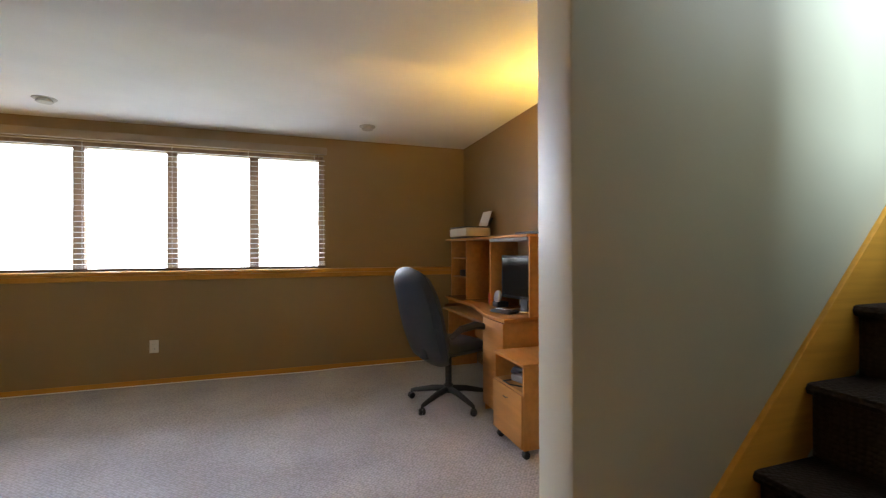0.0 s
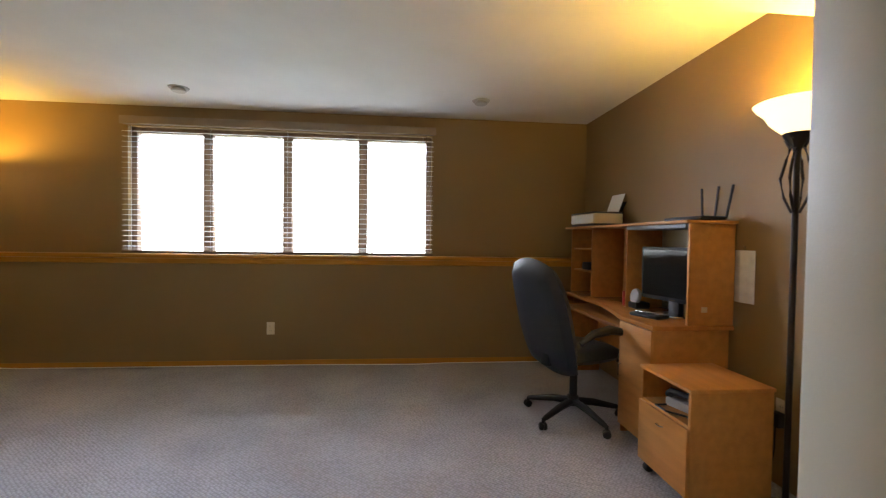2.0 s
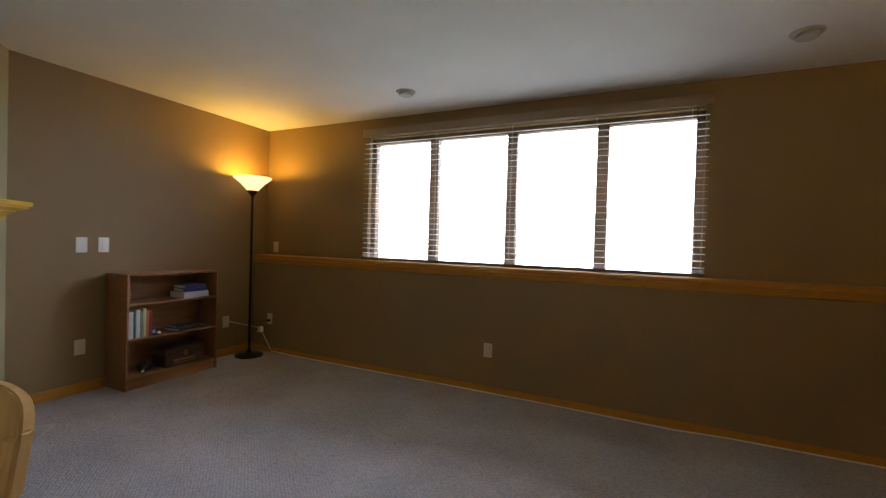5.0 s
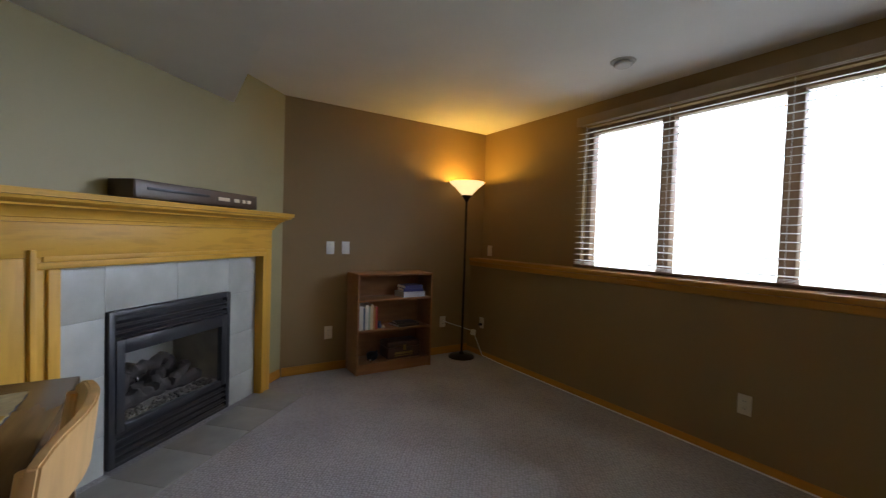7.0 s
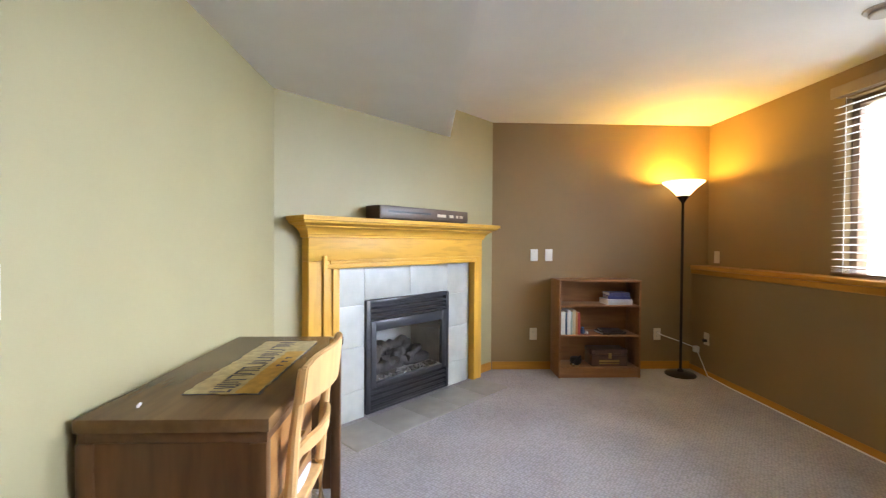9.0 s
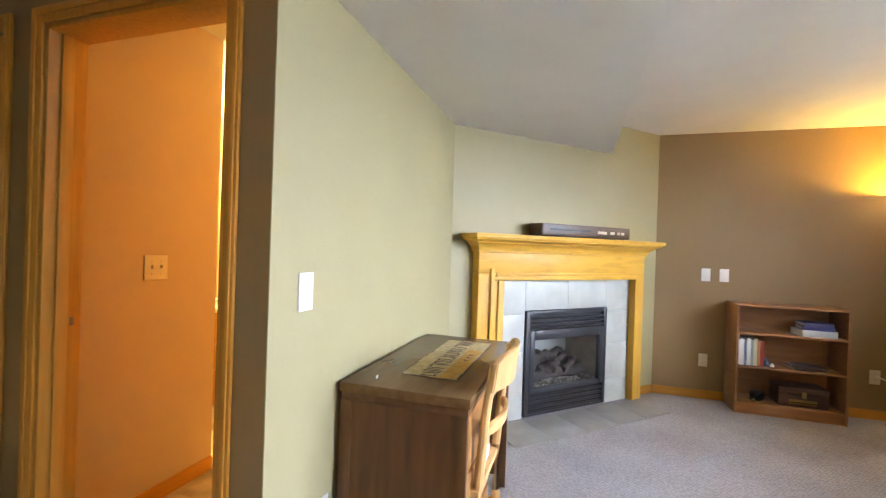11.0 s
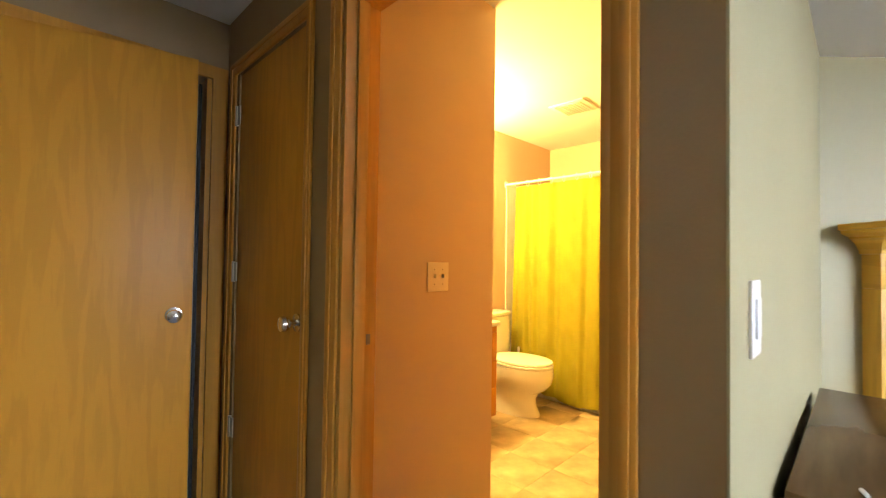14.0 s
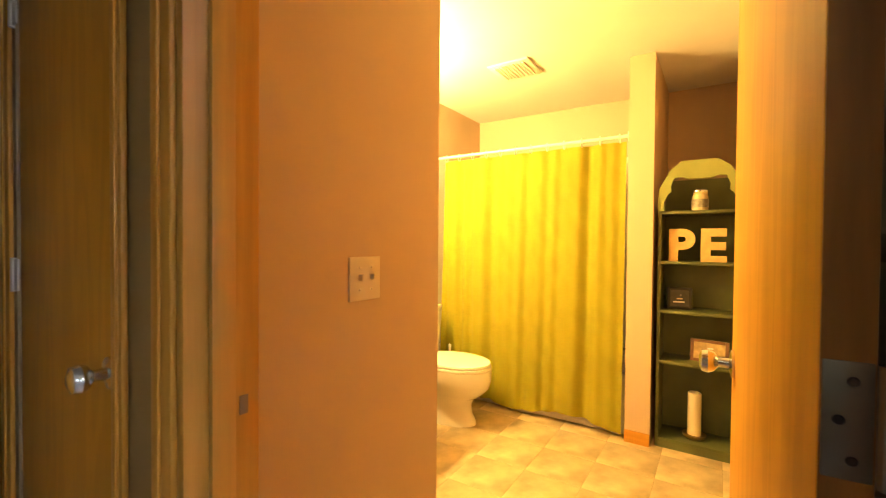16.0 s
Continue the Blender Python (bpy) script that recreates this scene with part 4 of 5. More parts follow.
tr = boxes((-0.004, 0.004, -0.11, 0.11, 0, 0.13), bevel=0.002)
tr.transform(pose(0.125, -0.06, 0.09, 0, 24))
part("paper_tray", tr, BLACKPLASTIC, printer)
sheet = boxes((-0.0012, 0.0012, -0.10, 0.10, 0, 0.19))
sheet.transform(pose(0.108, -0.06, 0.10, 0, 20))
part("paper", sheet, PAPER, printer, "sheet of white paper")
router = thing("wireless_router", pose(2.50, 5.215, 0.742 + HH + 0.018), "flat black router with three aerials", "router")
part("body", boxes((-0.08, 0.08, -0.15, 0.19, 0.004, 0.026), bevel=0.009), BLACKPLASTIC, router)
part("badge", boxes((-0.05, 0.03, -0.06, 0.07, 0.026, 0.0275)), CHROME, router, "silver top plate")
for yy, a in ((-0.135, 14), (-0.045, 8), (0.055, -4)):
    an = boxes((-0.005, 0.005, -0.006, 0.006, 0, 0.19), bevel=0.002)
    an.transform(pose(0.085, yy, 0.015, a))
    part("aerial", an, BLACKPLASTIC, router)

cart = thing("printer_cart", pose(2.035, 4.58, 0), "orange beech cart on castors with a drawer", "cart")
CW, CD = 0.40, 0.385
part("side_panel", boxes((0, CW, 0, 0.016, 0.06, 0.543), bevel=0.0015), DESKWOOD, cart)
part("side_panel", boxes((0, CW, CD - 0.016, CD, 0.06, 0.543), bevel=0.0015), DESKWOOD, cart)
part("top_panel", boxes((-0.008, CW + 0.004, -0.006, CD + 0.006, 0.543, 0.560), bevel=0.003), DESKWOOD, cart)
part("bottom_panel", boxes((0.002, CW, 0.016, CD - 0.016, 0.06, 0.076)), DESKWOOD, cart)
part("shelf", boxes((0.002, CW, 0.016, CD - 0.016, 0.375, 0.390)), DESKWOOD, cart)
part("back_panel", boxes((CW - 0.008, CW, 0.016, CD - 0.016, 0.076, 0.543)), DESKWOOD, cart)
dr = part("drawer_front", boxes((-0.014, 0.002, 0.004, CD - 0.004, 0.070, 0.378), bevel=0.002), DESKWOOD, cart)
part("handle", tube([(-0.014, CD / 2 - 0.02, 0.318), (-0.028, CD / 2 - 0.014, 0.320), (-0.028, CD / 2 + 0.014, 0.320), (-0.014, CD / 2 + 0.02, 0.318)], 0.004), CHROME, dr)
for x in (0.03, CW - 0.03):
    for yy in (0.03, CD - 0.03):
        c = part("castor", boxes((x - 0.012, x + 0.012, yy - 0.012, yy + 0.012, 0.044, 0.06)), BLACKPLASTIC, cart)
        wb = turned([(0.019, -0.018), (0.023, -0.012), (0.023, 0.012), (0.019, 0.018)], 18)
        wb.transform(Matrix.Translation((x, yy, 0.023)) @ Matrix.Rotation(radians(90), 4, "X"))
        part("wheel", wb, BLACKPLASTIC, c)
ph = thing("telephone", pose(2.20, 4.77, 0.390, 0, 0, 15), "grey and black desk telephone in the cart", "telephone")
part("body", boxes((-0.09, 0.09, -0.10, 0.10, 0, 0.045), bevel=0.012), material("pale grey plastic", (0.42, 0.42, 0.43), 0.35), ph)
hs = tube([(-0.06, 0.10, 0.05), (-0.075, 0.07, 0.075), (-0.08, 0.0, 0.082), (-0.075, -0.07, 0.075), (-0.06, -0.10, 0.05)], [0.02, 0.02, 0.014, 0.02, 0.02])
part("handset", hs, BLACKPLASTIC, ph)
part("cable", tube([(-0.10, 0.08, 0.01), (-0.15, 0.10, 0.008), (-0.17, 0.02, 0.008), (-0.13, -0.06, 0.008), (-0.16, -0.12, 0.008)], 0.005, 6), BLACKPLASTIC, ph)
pw = thing("power_adapter", pose(XR - 0.03, 4.752, 0.345), "black power adapters plugged into the wall", "adapter")
part("block", boxes((-0.02, 0.022, -0.03, 0.03, -0.04, 0.03), bevel=0.005), BLACKPLASTIC, pw)
part("cable", tube([(-0.01, 0, -0.04), (-0.03, -0.02, -0.14), (-0.06, -0.03, -0.26), (-0.16, -0.02, -0.337)], 0.004, 6), BLACKPLASTIC, pw)


# ---- office chair ----
chair = thing("office_chair", pose(1.94, 5.62, 0, 0, 0, 22), "black leatherette office chair on a five-star base", "office chair")
for k in range(5):
    a = radians(119.5 + 72 * k)
    d = Vector((math.cos(a), math.sin(a), 0))
    part("leg", tube([d * 0.02 + Vector((0, 0, 0.115)), d * 0.14 + Vector((0, 0, 0.105)), d * 0.30 + Vector((0, 0, 0.072)), d * 0.325 + Vector((0, 0, 0.066))], [0.026, 0.024, 0.017, 0.012], 10), BLACKPLASTIC, chair)
    c = part("castor", tube([d * 0.318 + Vector((0, 0, 0.07)), d * 0.325 + Vector((0, 0, 0.045))], 0.012, 10), BLACKPLASTIC, chair)
    wb = turned([(0.018, -0.024), (0.025, -0.018), (0.025, -0.004), (0.012, -0.003), (0.012, 0.003), (0.025, 0.004), (0.025, 0.018), (0.018, 0.024)], 18)
    wb.transform(Matrix.Translation(d * 0.325 + Vector((0, 0, 0.025))) @ Matrix.Rotation(a + 0.9, 4, "Z") @ Matrix.Rotation(radians(90), 4, "X"))
    part("wheel", wb, BLACKPLASTIC, c)
part("gas_column", turned([(0.038, 0.09), (0.036, 0.15), (0.026, 0.155), (0.026, 0.37), (0.05, 0.385)], 20), BLACKPLASTIC, chair)
part("tilt_plate", boxes((-0.13, 0.13, -0.10, 0.10, 0.385, 0.415), bevel=0.008), BLACKMETAL, chair)


def cushion(w, d, h, puff):
    """A padded slab, rounder towards its middle; centred on x and y, from z = 0."""
    bm = bmesh.new()
    n = 12
    rows = []
    for side in (0, 1):
        grid = []
        for i in range(n + 1):
            line = []
            for j in range(n + 1):
                u, v = i / n * 2 - 1, j / n * 2 - 1
                k = max(0.0, 1 - abs(u) ** 3.5) ** 0.5 * max(0.0, 1 - abs(v) ** 3.5) ** 0.5
                rx, ry = u * math.sqrt(1 - 0.26 * v * v), v * math.sqrt(1 - 0.26 * u * u)
                z = (h / 2 + (h / 2 + puff) * k) if side else (h / 2 - h / 2 * k ** 0.6)
                line.append(bm.verts.new((rx * w / 2, ry * d / 2, z)))
            grid.append(line)
        for i in range(n):
            for j in range(n):
                bm.faces.new((grid[i][j], grid[i + 1][j], grid[i + 1][j + 1], grid[i][j + 1]))
        rows.append(grid)
    bmesh.ops.remove_doubles(bm, verts=bm.verts, dist=1e-4)
    return bm


seat = cushion(0.50, 0.50, 0.085, 0.02)
seat.transform(pose(0.03, 0, 0.415))
part("seat", seat, LEATHER, chair)
back = cushion(0.80, 0.48, 0.12, 0.03)
back.transform(pose(-0.300, 0, 0.705, 0, 0, 0) @ pose(0, 0, 0, 0, 76, 0) @ pose(0, 0, -0.04))
for v in back.verts:
    up = (v.co.z - 0.765) / 0.33
    v.co.y *= 1 - 0.10 * max(0.0, up) ** 2
    v.co.x -= 0.035 * abs(up) ** 2 * (1 if up > 0 else -0.6)
part("backrest", back, LEATHER, chair)
part("back_bracket", boxes((-0.262, -0.236, -0.035, 0.035, 0.40, 0.56), (-0.262, -0.10, -0.035, 0.035, 0.39, 0.412), bevel=0.006), BLACKMETAL, chair)
for s in (-1, 1):
    arm = tube([(0.14, s * 0.25, 0.43), (0.16, s * 0.285, 0.55), (0.14, s * 0.29, 0.63), (0.02, s * 0.285, 0.655), (-0.12, s * 0.28, 0.64), (-0.20, s * 0.25, 0.58)], [0.018, 0.02, 0.026, 0.03, 0.026, 0.018], 10)
    part("armrest", arm, BLACKPLASTIC, chair)

# narrow whitish sheet standing slightly proud of the east wall
sleeve = thing("pale_wall_sheet", pose(XR, 5.01, 0.86), "pale upright sheet on the wall beside the hutch", "sleeve")
part("sheet", prism([(-0.010, -0.070), (-0.004, -0.072), (-0.003, 0.06), (-0.008, 0.064), (-0.022, 0.01), (-0.014, -0.03)], 0.02, 0.31, "z", bevel=0.002), material("milky white", (0.78, 0.78, 0.76), 0.2, vary=0.1, scale=20), sleeve)
part("hook", turned([(0.004, 0.31), (0.004, 0.33), (0.008, 0.333)], 10, at=(-0.006, 0, 0)), CHROME, sleeve)


# ---- writing desk, its runner and chair ----
wd = thing("writing_desk", pose(-0.63, 3.635, 0), "dark walnut writing desk against the sage wall", "desk")
part("desktop", boxes((-0.478, 0.478, -0.245, 0.252, 0.752, 0.788), bevel=0.003), wood("brown walnut top", (0.125, 0.070, 0.028), (1.2, 9, 9), vary=0.2, rough=0.25), wd)
part("top_rail", boxes((-0.468, 0.468, -0.24, 0.244, 0.722, 0.752), bevel=0.002), DARKWOOD, wd)
DARKZ = wood("dark walnut upright", (0.110, 0.054, 0.022), (9, 9, 1.2), vary=0.25, rough=0.3)
for x in (0.448, -0.468):
    part("end_panel", boxes((x, x + 0.02, -0.20, 0.20, 0.06, 0.722)), DARKZ, wd)
    part("corner_post", boxes((x - 0.006, x + 0.026, -0.242, -0.196, 0, 0.722), bevel=0.003), DARKZ, wd)
    part("corner_post", boxes((x - 0.006, x + 0.026, 0.20, 0.244, 0, 0.722), bevel=0.003), DARKZ, wd)
part("inner_panel", boxes((0.02, 0.035, -0.20, 0.20, 0.06, 0.722)), DARKZ, wd)
FRONTWOOD = wood("orange brown drawer wood", (0.30, 0.145, 0.045), (1.2, 9, 9), vary=0.18, rough=0.32)
for z in (0.08, 0.30, 0.52):
    df = part("drawer_front", boxes((0.04, 0.44, 0.222, 0.242, z, z + 0.20), bevel=0.004), FRONTWOOD, wd, "orange-brown drawer front")
    part("handle", tube([(0.20, 0.242, z + 0.11), (0.205, 0.262, z + 0.11), (0.275, 0.262, z + 0.11), (0.28, 0.242, z + 0.11)], 0.005), BRASS, df)
part("apron", boxes((-0.44, 0.02, 0.218, 0.236, 0.62, 0.722), bevel=0.002), FRONTWOOD, wd)
part("back_panel", boxes((-0.44, 0.44, -0.235, -0.222, 0.25, 0.722)), DARKZ, wd)
runner = thing("table_runner", pose(-0.66, 3.682, 0.7885), "woven tan runner with dark lettering marks and an ochre band", "table runner")
RUN = material("cream woven cloth", (0.42, 0.34, 0.17), 0.9, vary=0.22, scale=30, bump=0.5, bump_scale=200)
random.seed(3)


def ragged(x0, x1, y0, y1, z0, z1, wear, step=0.022):
    """A thin cloth with a frayed outline."""
    nx, ny = max(2, int((x1 - x0) / step)), max(2, int((y1 - y0) / step))
    rim = [(x0 + (x1 - x0) * i / nx, y0) for i in range(nx)] + [(x1, y0 + (y1 - y0) * i / ny) for i in range(ny)]
    rim += [(x1 - (x1 - x0) * i / nx, y1) for i in range(nx)] + [(x0, y1 - (y1 - y0) * i / ny) for i in range(ny)]
    return prism([(x + random.uniform(-wear, wear), y + random.uniform(-wear, wear)) for x, y in rim], z0, z1)


INK = material("dark blue print", (0.045, 0.045, 0.07), 0.8)
part("border", ragged(-0.333, 0.333, -0.116, 0.112, 0, 0.0016, 0.003), INK, runner, "dark worn border")
part("cloth", ragged(-0.332, 0.332, -0.116, 0.108, 0.0017, 0.0034, 0.005), RUN, runner)
part("band", ragged(-0.15, 0.332, 0.036, 0.104, 0.0035, 0.0042, 0.003), material("ochre woven band", (0.44, 0.26, 0.045), 0.9, vary=0.2, scale=30), runner, "ochre band")
x = -0.315
while x < 0.30:
    w = random.uniform(0.026, 0.042)
    lean = random.uniform(-0.012, 0.012)
    low, high = -0.054 + random.uniform(0, 0.012), 0.026 - random.uniform(0, 0.010)
    bars = prism([(x, low), (x + 0.008, low), (x + 0.008 + lean, high), (x + lean, high)], 0.0035, 0.0041)
    if random.random() < 0.55:
        box(bars, x + 0.010, x + w, low, low + 0.009, 0.0035, 0.0041)
    if random.random() < 0.55:
        box(bars, x + 0.012, x + w - 0.004, high - 0.010, high, 0.0035, 0.0041)
    if random.random() < 0.6:
        box(bars, x + w - 0.008, x + w, low + 0.002, high - 0.012, 0.0042, 0.0046)
    part("print", bars, INK, runner)
    x += w + 0.011
for x in (-0.05, 0.0, 0.05):
    part("print", boxes((x - 0.012, x + 0.010, 0.062, 0.070, 0.0043, 0.0049), (x - 0.004, x + 0.004, 0.070, 0.086, 0.0043, 0.0049)), INK, runner)
dust = solid("pencil_stub", turned([(0.004, -0.012), (0.004, 0.012)], 8), PAPER, "tiny white scrap lying on the walnut desk", "scrap", pose(-0.24, 3.50, 0.7925, 0, 90, 20))
plate_at("wall_outlet", pose(-0.09, YG, 0.33, 0, 0, FACE_N), "white outlet low beside the writing desk", "outlet", mat=WHITEPLASTIC)

wc = thing("wooden_chair", pose(-0.44, 3.845, 0, 0, 0, 0), "honey maple chair with a pale seat pushed under the desk", "chair")
for s in (-1, 1):
    part("rear_leg", tube([(s * 0.18, 0.085, 0), (s * 0.178, 0.06, 0.25), (s * 0.175, 0.055, 0.45), (s * 0.180, 0.075, 0.70), (s * 0.188, 0.10, 0.885)], [0.015, 0.018, 0.019, 0.017, 0.014], 10), CHAIRWOOD, wc)
    part("front_leg", tube([(s * 0.185, -0.33, 0), (s * 0.18, -0.33, 0.42)], [0.014, 0.019], 10), CHAIRWOOD, wc)
    part("side_stretcher", tube([(s * 0.182, -0.33, 0.20), (s * 0.178, 0.065, 0.20)], 0.010, 8), CHAIRWOOD, wc)


def curved_rail(z0, z1, bow, half, thick, y0, lean, crest=0.0):
    """A bowed back rail from side to side, deepest in the middle."""
    bm = bmesh.new()
    n, rings = 14, []
    for i in range(n + 1):
        u = i / n * 2 - 1
        x = u * half
        y = y0 + bow * (1 - u * u)
        top = z1 + crest * (1 - u * u) - 0.018 * max(0.0, abs(u) - 0.8) / 0.2
        rings.append([bm.verts.new(p) for p in ((x, y - thick / 2, z0), (x, y + thick / 2, z0), (x, y + thick / 2 + lean, top), (x, y - thick / 2 + lean, top))])
    for a, b in zip(rings, rings[1:]):
        for k in range(4):
            bm.faces.new((a[k], a[(k + 1) % 4], b[(k + 1) % 4], b[k]))
    bm.faces.new(rings[0][::-1]), bm.faces.new(rings[-1])
    bmesh.ops.recalc_face_normals(bm, faces=bm.faces)
    bmesh.ops.bevel(bm, geom=[e for e in bm.edges if abs(e.calc_face_angle(0)) > 0.6], offset=0.004, segments=2, affect="EDGES")
    return bm


part("crest_rail", curved_rail(0.79, 0.915, 0.045, 0.205, 0.020, 0.095, 0.014, 0.012), CHAIRWOOD, wc)
part("back_rail", curved_rail(0.62, 0.67, 0.04, 0.178, 0.016, 0.072, 0.004), CHAIRWOOD, wc)
part("seat_frame", boxes((-0.20, 0.20, -0.345, 0.065, 0.405, 0.435), bevel=0.008), CHAIRWOOD, wc)
pad = cushion(0.39, 0.39, 0.045, 0.012)
pad.transform(pose(0, -0.145, 0.434))
part("seat", pad, material("pale blue seat cloth", (0.62, 0.66, 0.70), 0.85, vary=0.08, scale=20, bump=0.3, bump_scale=220), wc, "pale padded seat")
part("stretcher", tube([(-0.18, -0.13, 0.20), (0.18, -0.13, 0.20)], 0.010, 8), CHAIRWOOD, wc)

# ---- stairs ----
RISE, RUNL = 0.255, 0.2535
steps = thing("stairs", pose(0, 0, 0), "steep stairs with dark brown carpet over rounded noses", "stairs")
tagged(steps, kind="structure")
for k in range(10):
    x0, z1 = 1.9615 + RUNL * k, RISE * (k + 1)
    prof = [(x0 + 0.02, z1 - RISE), (x0 + 0.02, z1 - 0.045), (x0 - 0.008, z1 - 0.036), (x0 - 0.016, z1 - 0.02), (x0 - 0.008, z1 - 0.004), (x0 + 0.01, z1), (x0 + RUNL + 0.03, z1), (x0 + RUNL + 0.03, z1 - RISE)]
    part("step", prism(prof, 2.401, YT - 0.024, "y"), STAIRCARPET, steps)
sk = [(1.62, 0.0), (1.70, 0.09), (4.38, 2.875), (4.38, 2.40), (1.95, 0.0)]
trim("stair_skirt", prism(sk, YT - 0.022, YT - 0.001, "y", bevel=0.003), OAKX, "golden oak skirt board rising along the stairs", "skirt board")

# ---- bathroom ----
tub = thing("bathtub", pose(0, 0, 0), "white bathtub behind the curtain", "bathtub")
part("shell", boxes((-2.46, -2.40, 1.105, 2.595, 0, 0.40), (-3.145, -2.46, 1.105, 1.18, 0, 0.40), (-3.145, -2.46, 2.52, 2.595, 0, 0.40), (-3.145, -3.07, 1.18, 2.52, 0, 0.40), (-3.07, -2.46, 1.18, 2.52, 0, 0.12), bevel=0.012), PORCELAIN, tub)
ts = setting("tub_wall_panel", boxes((-3.149, -3.14, 1.11, 2.59, 0.40, 1.95), (-3.14, -2.36, 1.101, 1.108, 0.40, 1.95)), material("white tub panel", (0.72, 0.70, 0.64), 0.2, vary=0.03), "glossy white panel round the tub", "wall panel")
rod = thing("curtain_rod", pose(0, 0, 0), "thin white shower rod across the tub", "curtain rod")
part("rod", tube([(-2.36, 1.101, 1.935), (-2.36, 2.599, 1.935)], 0.011, 12), WHITEPLASTIC, rod)
for yy in (1.104, 2.596):
    fl = turned([(0.03, -0.004), (0.03, 0.004)], 20)
    fl.transform(Matrix.Translation((-2.36, yy, 1.935)) @ Matrix.Rotation(radians(90), 4, "X"))
    part("flange", fl, WHITEPLASTIC, rod)
curtain = thing("shower_curtain", pose(0, 0, 0), "lime green pleated shower curtain drawn across the tub", "shower curtain")


def drape(x, y0, y1, z0, z1, amp, seed):
    random.seed(seed)
    ny, nz = 180, 60
    ph = [random.uniform(0, 6.28) for _ in range(4)]
    bm = bmesh.new()
    g = []
    for i in range(ny + 1):
        u = i / ny
        col = []
        for j in range(nz + 1):
            w = j / nz
            a = amp * (1.15 - 0.35 * w)
            a *= 0.85 + 0.25 * math.sin(u * 9.0 + ph[3])
            v = u + 0.012 * math.sin(u * 13 + ph[2]) + 0.020 * (1 - w) * math.sin(u * 5 + ph[1])
            off = a * (0.55 * math.sin(v * 61 + ph[0] + 0.4 * math.sin(w * 2.2)) + 0.6 * math.sin(v * 37 + ph[1] + w * 0.6) + 0.35 * math.sin(v * 97 + ph[2] + 0.5 * w))
            off += 0.0018 * math.sin(v * 70 + w * 46 + ph[0]) + 0.0014 * math.sin(v * 31 - w * 58 + ph[2])
            hem = 0.024 * math.sin(u * 11 + ph[3]) if j == 0 else 0
            col.append(bm.verts.new((x + off + 0.05 * (1 - w), y0 + (y1 - y0) * u, z0 + (z1 - z0) * w + hem)))
        g.append(col)
    for i in range(ny):
        for j in range(nz):
            bm.faces.new((g[i][j], g[i + 1][j], g[i + 1][j + 1], g[i][j + 1]))
    bmesh.ops.solidify(bm, geom=list(bm.faces), thickness=0.0018)
    return bm


part("cloth", drape(-2.378, 1.19, 2.58, 0.055, 1.905, 0.018, 5), CURTAIN, curtain)
part("liner", drape(-2.435, 1.16, 2.56, 0.02, 1.90, 0.010, 9), material("white liner", (0.75, 0.73, 0.66), 0.5), curtain, "white inner liner")
for k in range(12):
    yy = 1.22 + k * 0.12
    ring = tube([(-2.36 + 0.022 * math.cos(a), yy, 1.925 + 0.028 * math.sin(a)) for a in [i * math.pi / 6 for i in range(13)]], 0.003, 6)
    part("ring", ring, WHITEPLASTIC, curtain)

toilet = thing("toilet", pose(-1.985, 1.10, 0), "white porcelain toilet with its lid down", "toilet")
part("tank", boxes((-0.20, 0.20, 0.012, 0.19, 0.385, 0.735), bevel=0.025), PORCELAIN, toilet)
part("tank_lid", boxes((-0.21, 0.21, 0.006, 0.20, 0.736, 0.772), bevel=0.012), PORCELAIN, toilet)


def oval_stack(rows, n=32):
    """Rings of (centre y, half width, half depth, z)."""
    bm = bmesh.new()
    rings = [[bm.verts.new((a * math.cos(2 * math.pi * i / n), c + b * math.sin(2 * math.pi * i / n), z)) for i in range(n)] for c, a, b, z in rows]
    for p, q in zip(rings, rings[1:]):
        for i in range(n):
            bm.faces.new((p[i], p[(i + 1) % n], q[(i + 1) % n], q[i]))
    bm.faces.new(rings[0][::-1]), bm.faces.new(rings[-1])
    return bm


part("bowl", oval_stack([(0.35, 0.128, 0.26, 0.0), (0.35, 0.124, 0.257, 0.025), (0.345, 0.112, 0.235, 0.07), (0.345, 0.108, 0.228, 0.13), (0.36, 0.115, 0.232, 0.175), (0.405, 0.145, 0.252, 0.215), (0.435, 0.172, 0.264, 0.26), (0.447, 0.185, 0.267, 0.315), (0.45, 0.188, 0.262, 0.385)]), PORCELAIN, toilet)
part("seat", oval_stack([(0.45, 0.185, 0.255, 0.386), (0.45, 0.192, 0.262, 0.392), (0.45, 0.192, 0.262, 0.404), (0.45, 0.188, 0.258, 0.408)]), PORCELAIN, toilet)
part("lid", oval_stack([(0.445, 0.188, 0.256, 0.412), (0.445, 0.193, 0.262, 0.418), (0.445, 0.190, 0.258, 0.430), (0.445, 0.15, 0.21, 0.436)]), PORCELAIN, toilet)
part("flush_lever", boxes((0.12, 0.18, 0.19, 0.205, 0.67, 0.685), bevel=0.004), CHROME, toilet)
brush = thing("toilet_brush", pose(-2.27, 1.32, 0), "white toilet brush in its holder", "toilet brush")
part("holder", turned([(0.045, 0), (0.05, 0.01), (0.04, 0.12), (0.035, 0.125)], 18), WHITEPLASTIC, brush)
part("handle", turned([(0.008, 0.12), (0.008, 0.40), (0.012, 0.44), (0.005, 0.45)], 12), WHITEPLASTIC, brush)

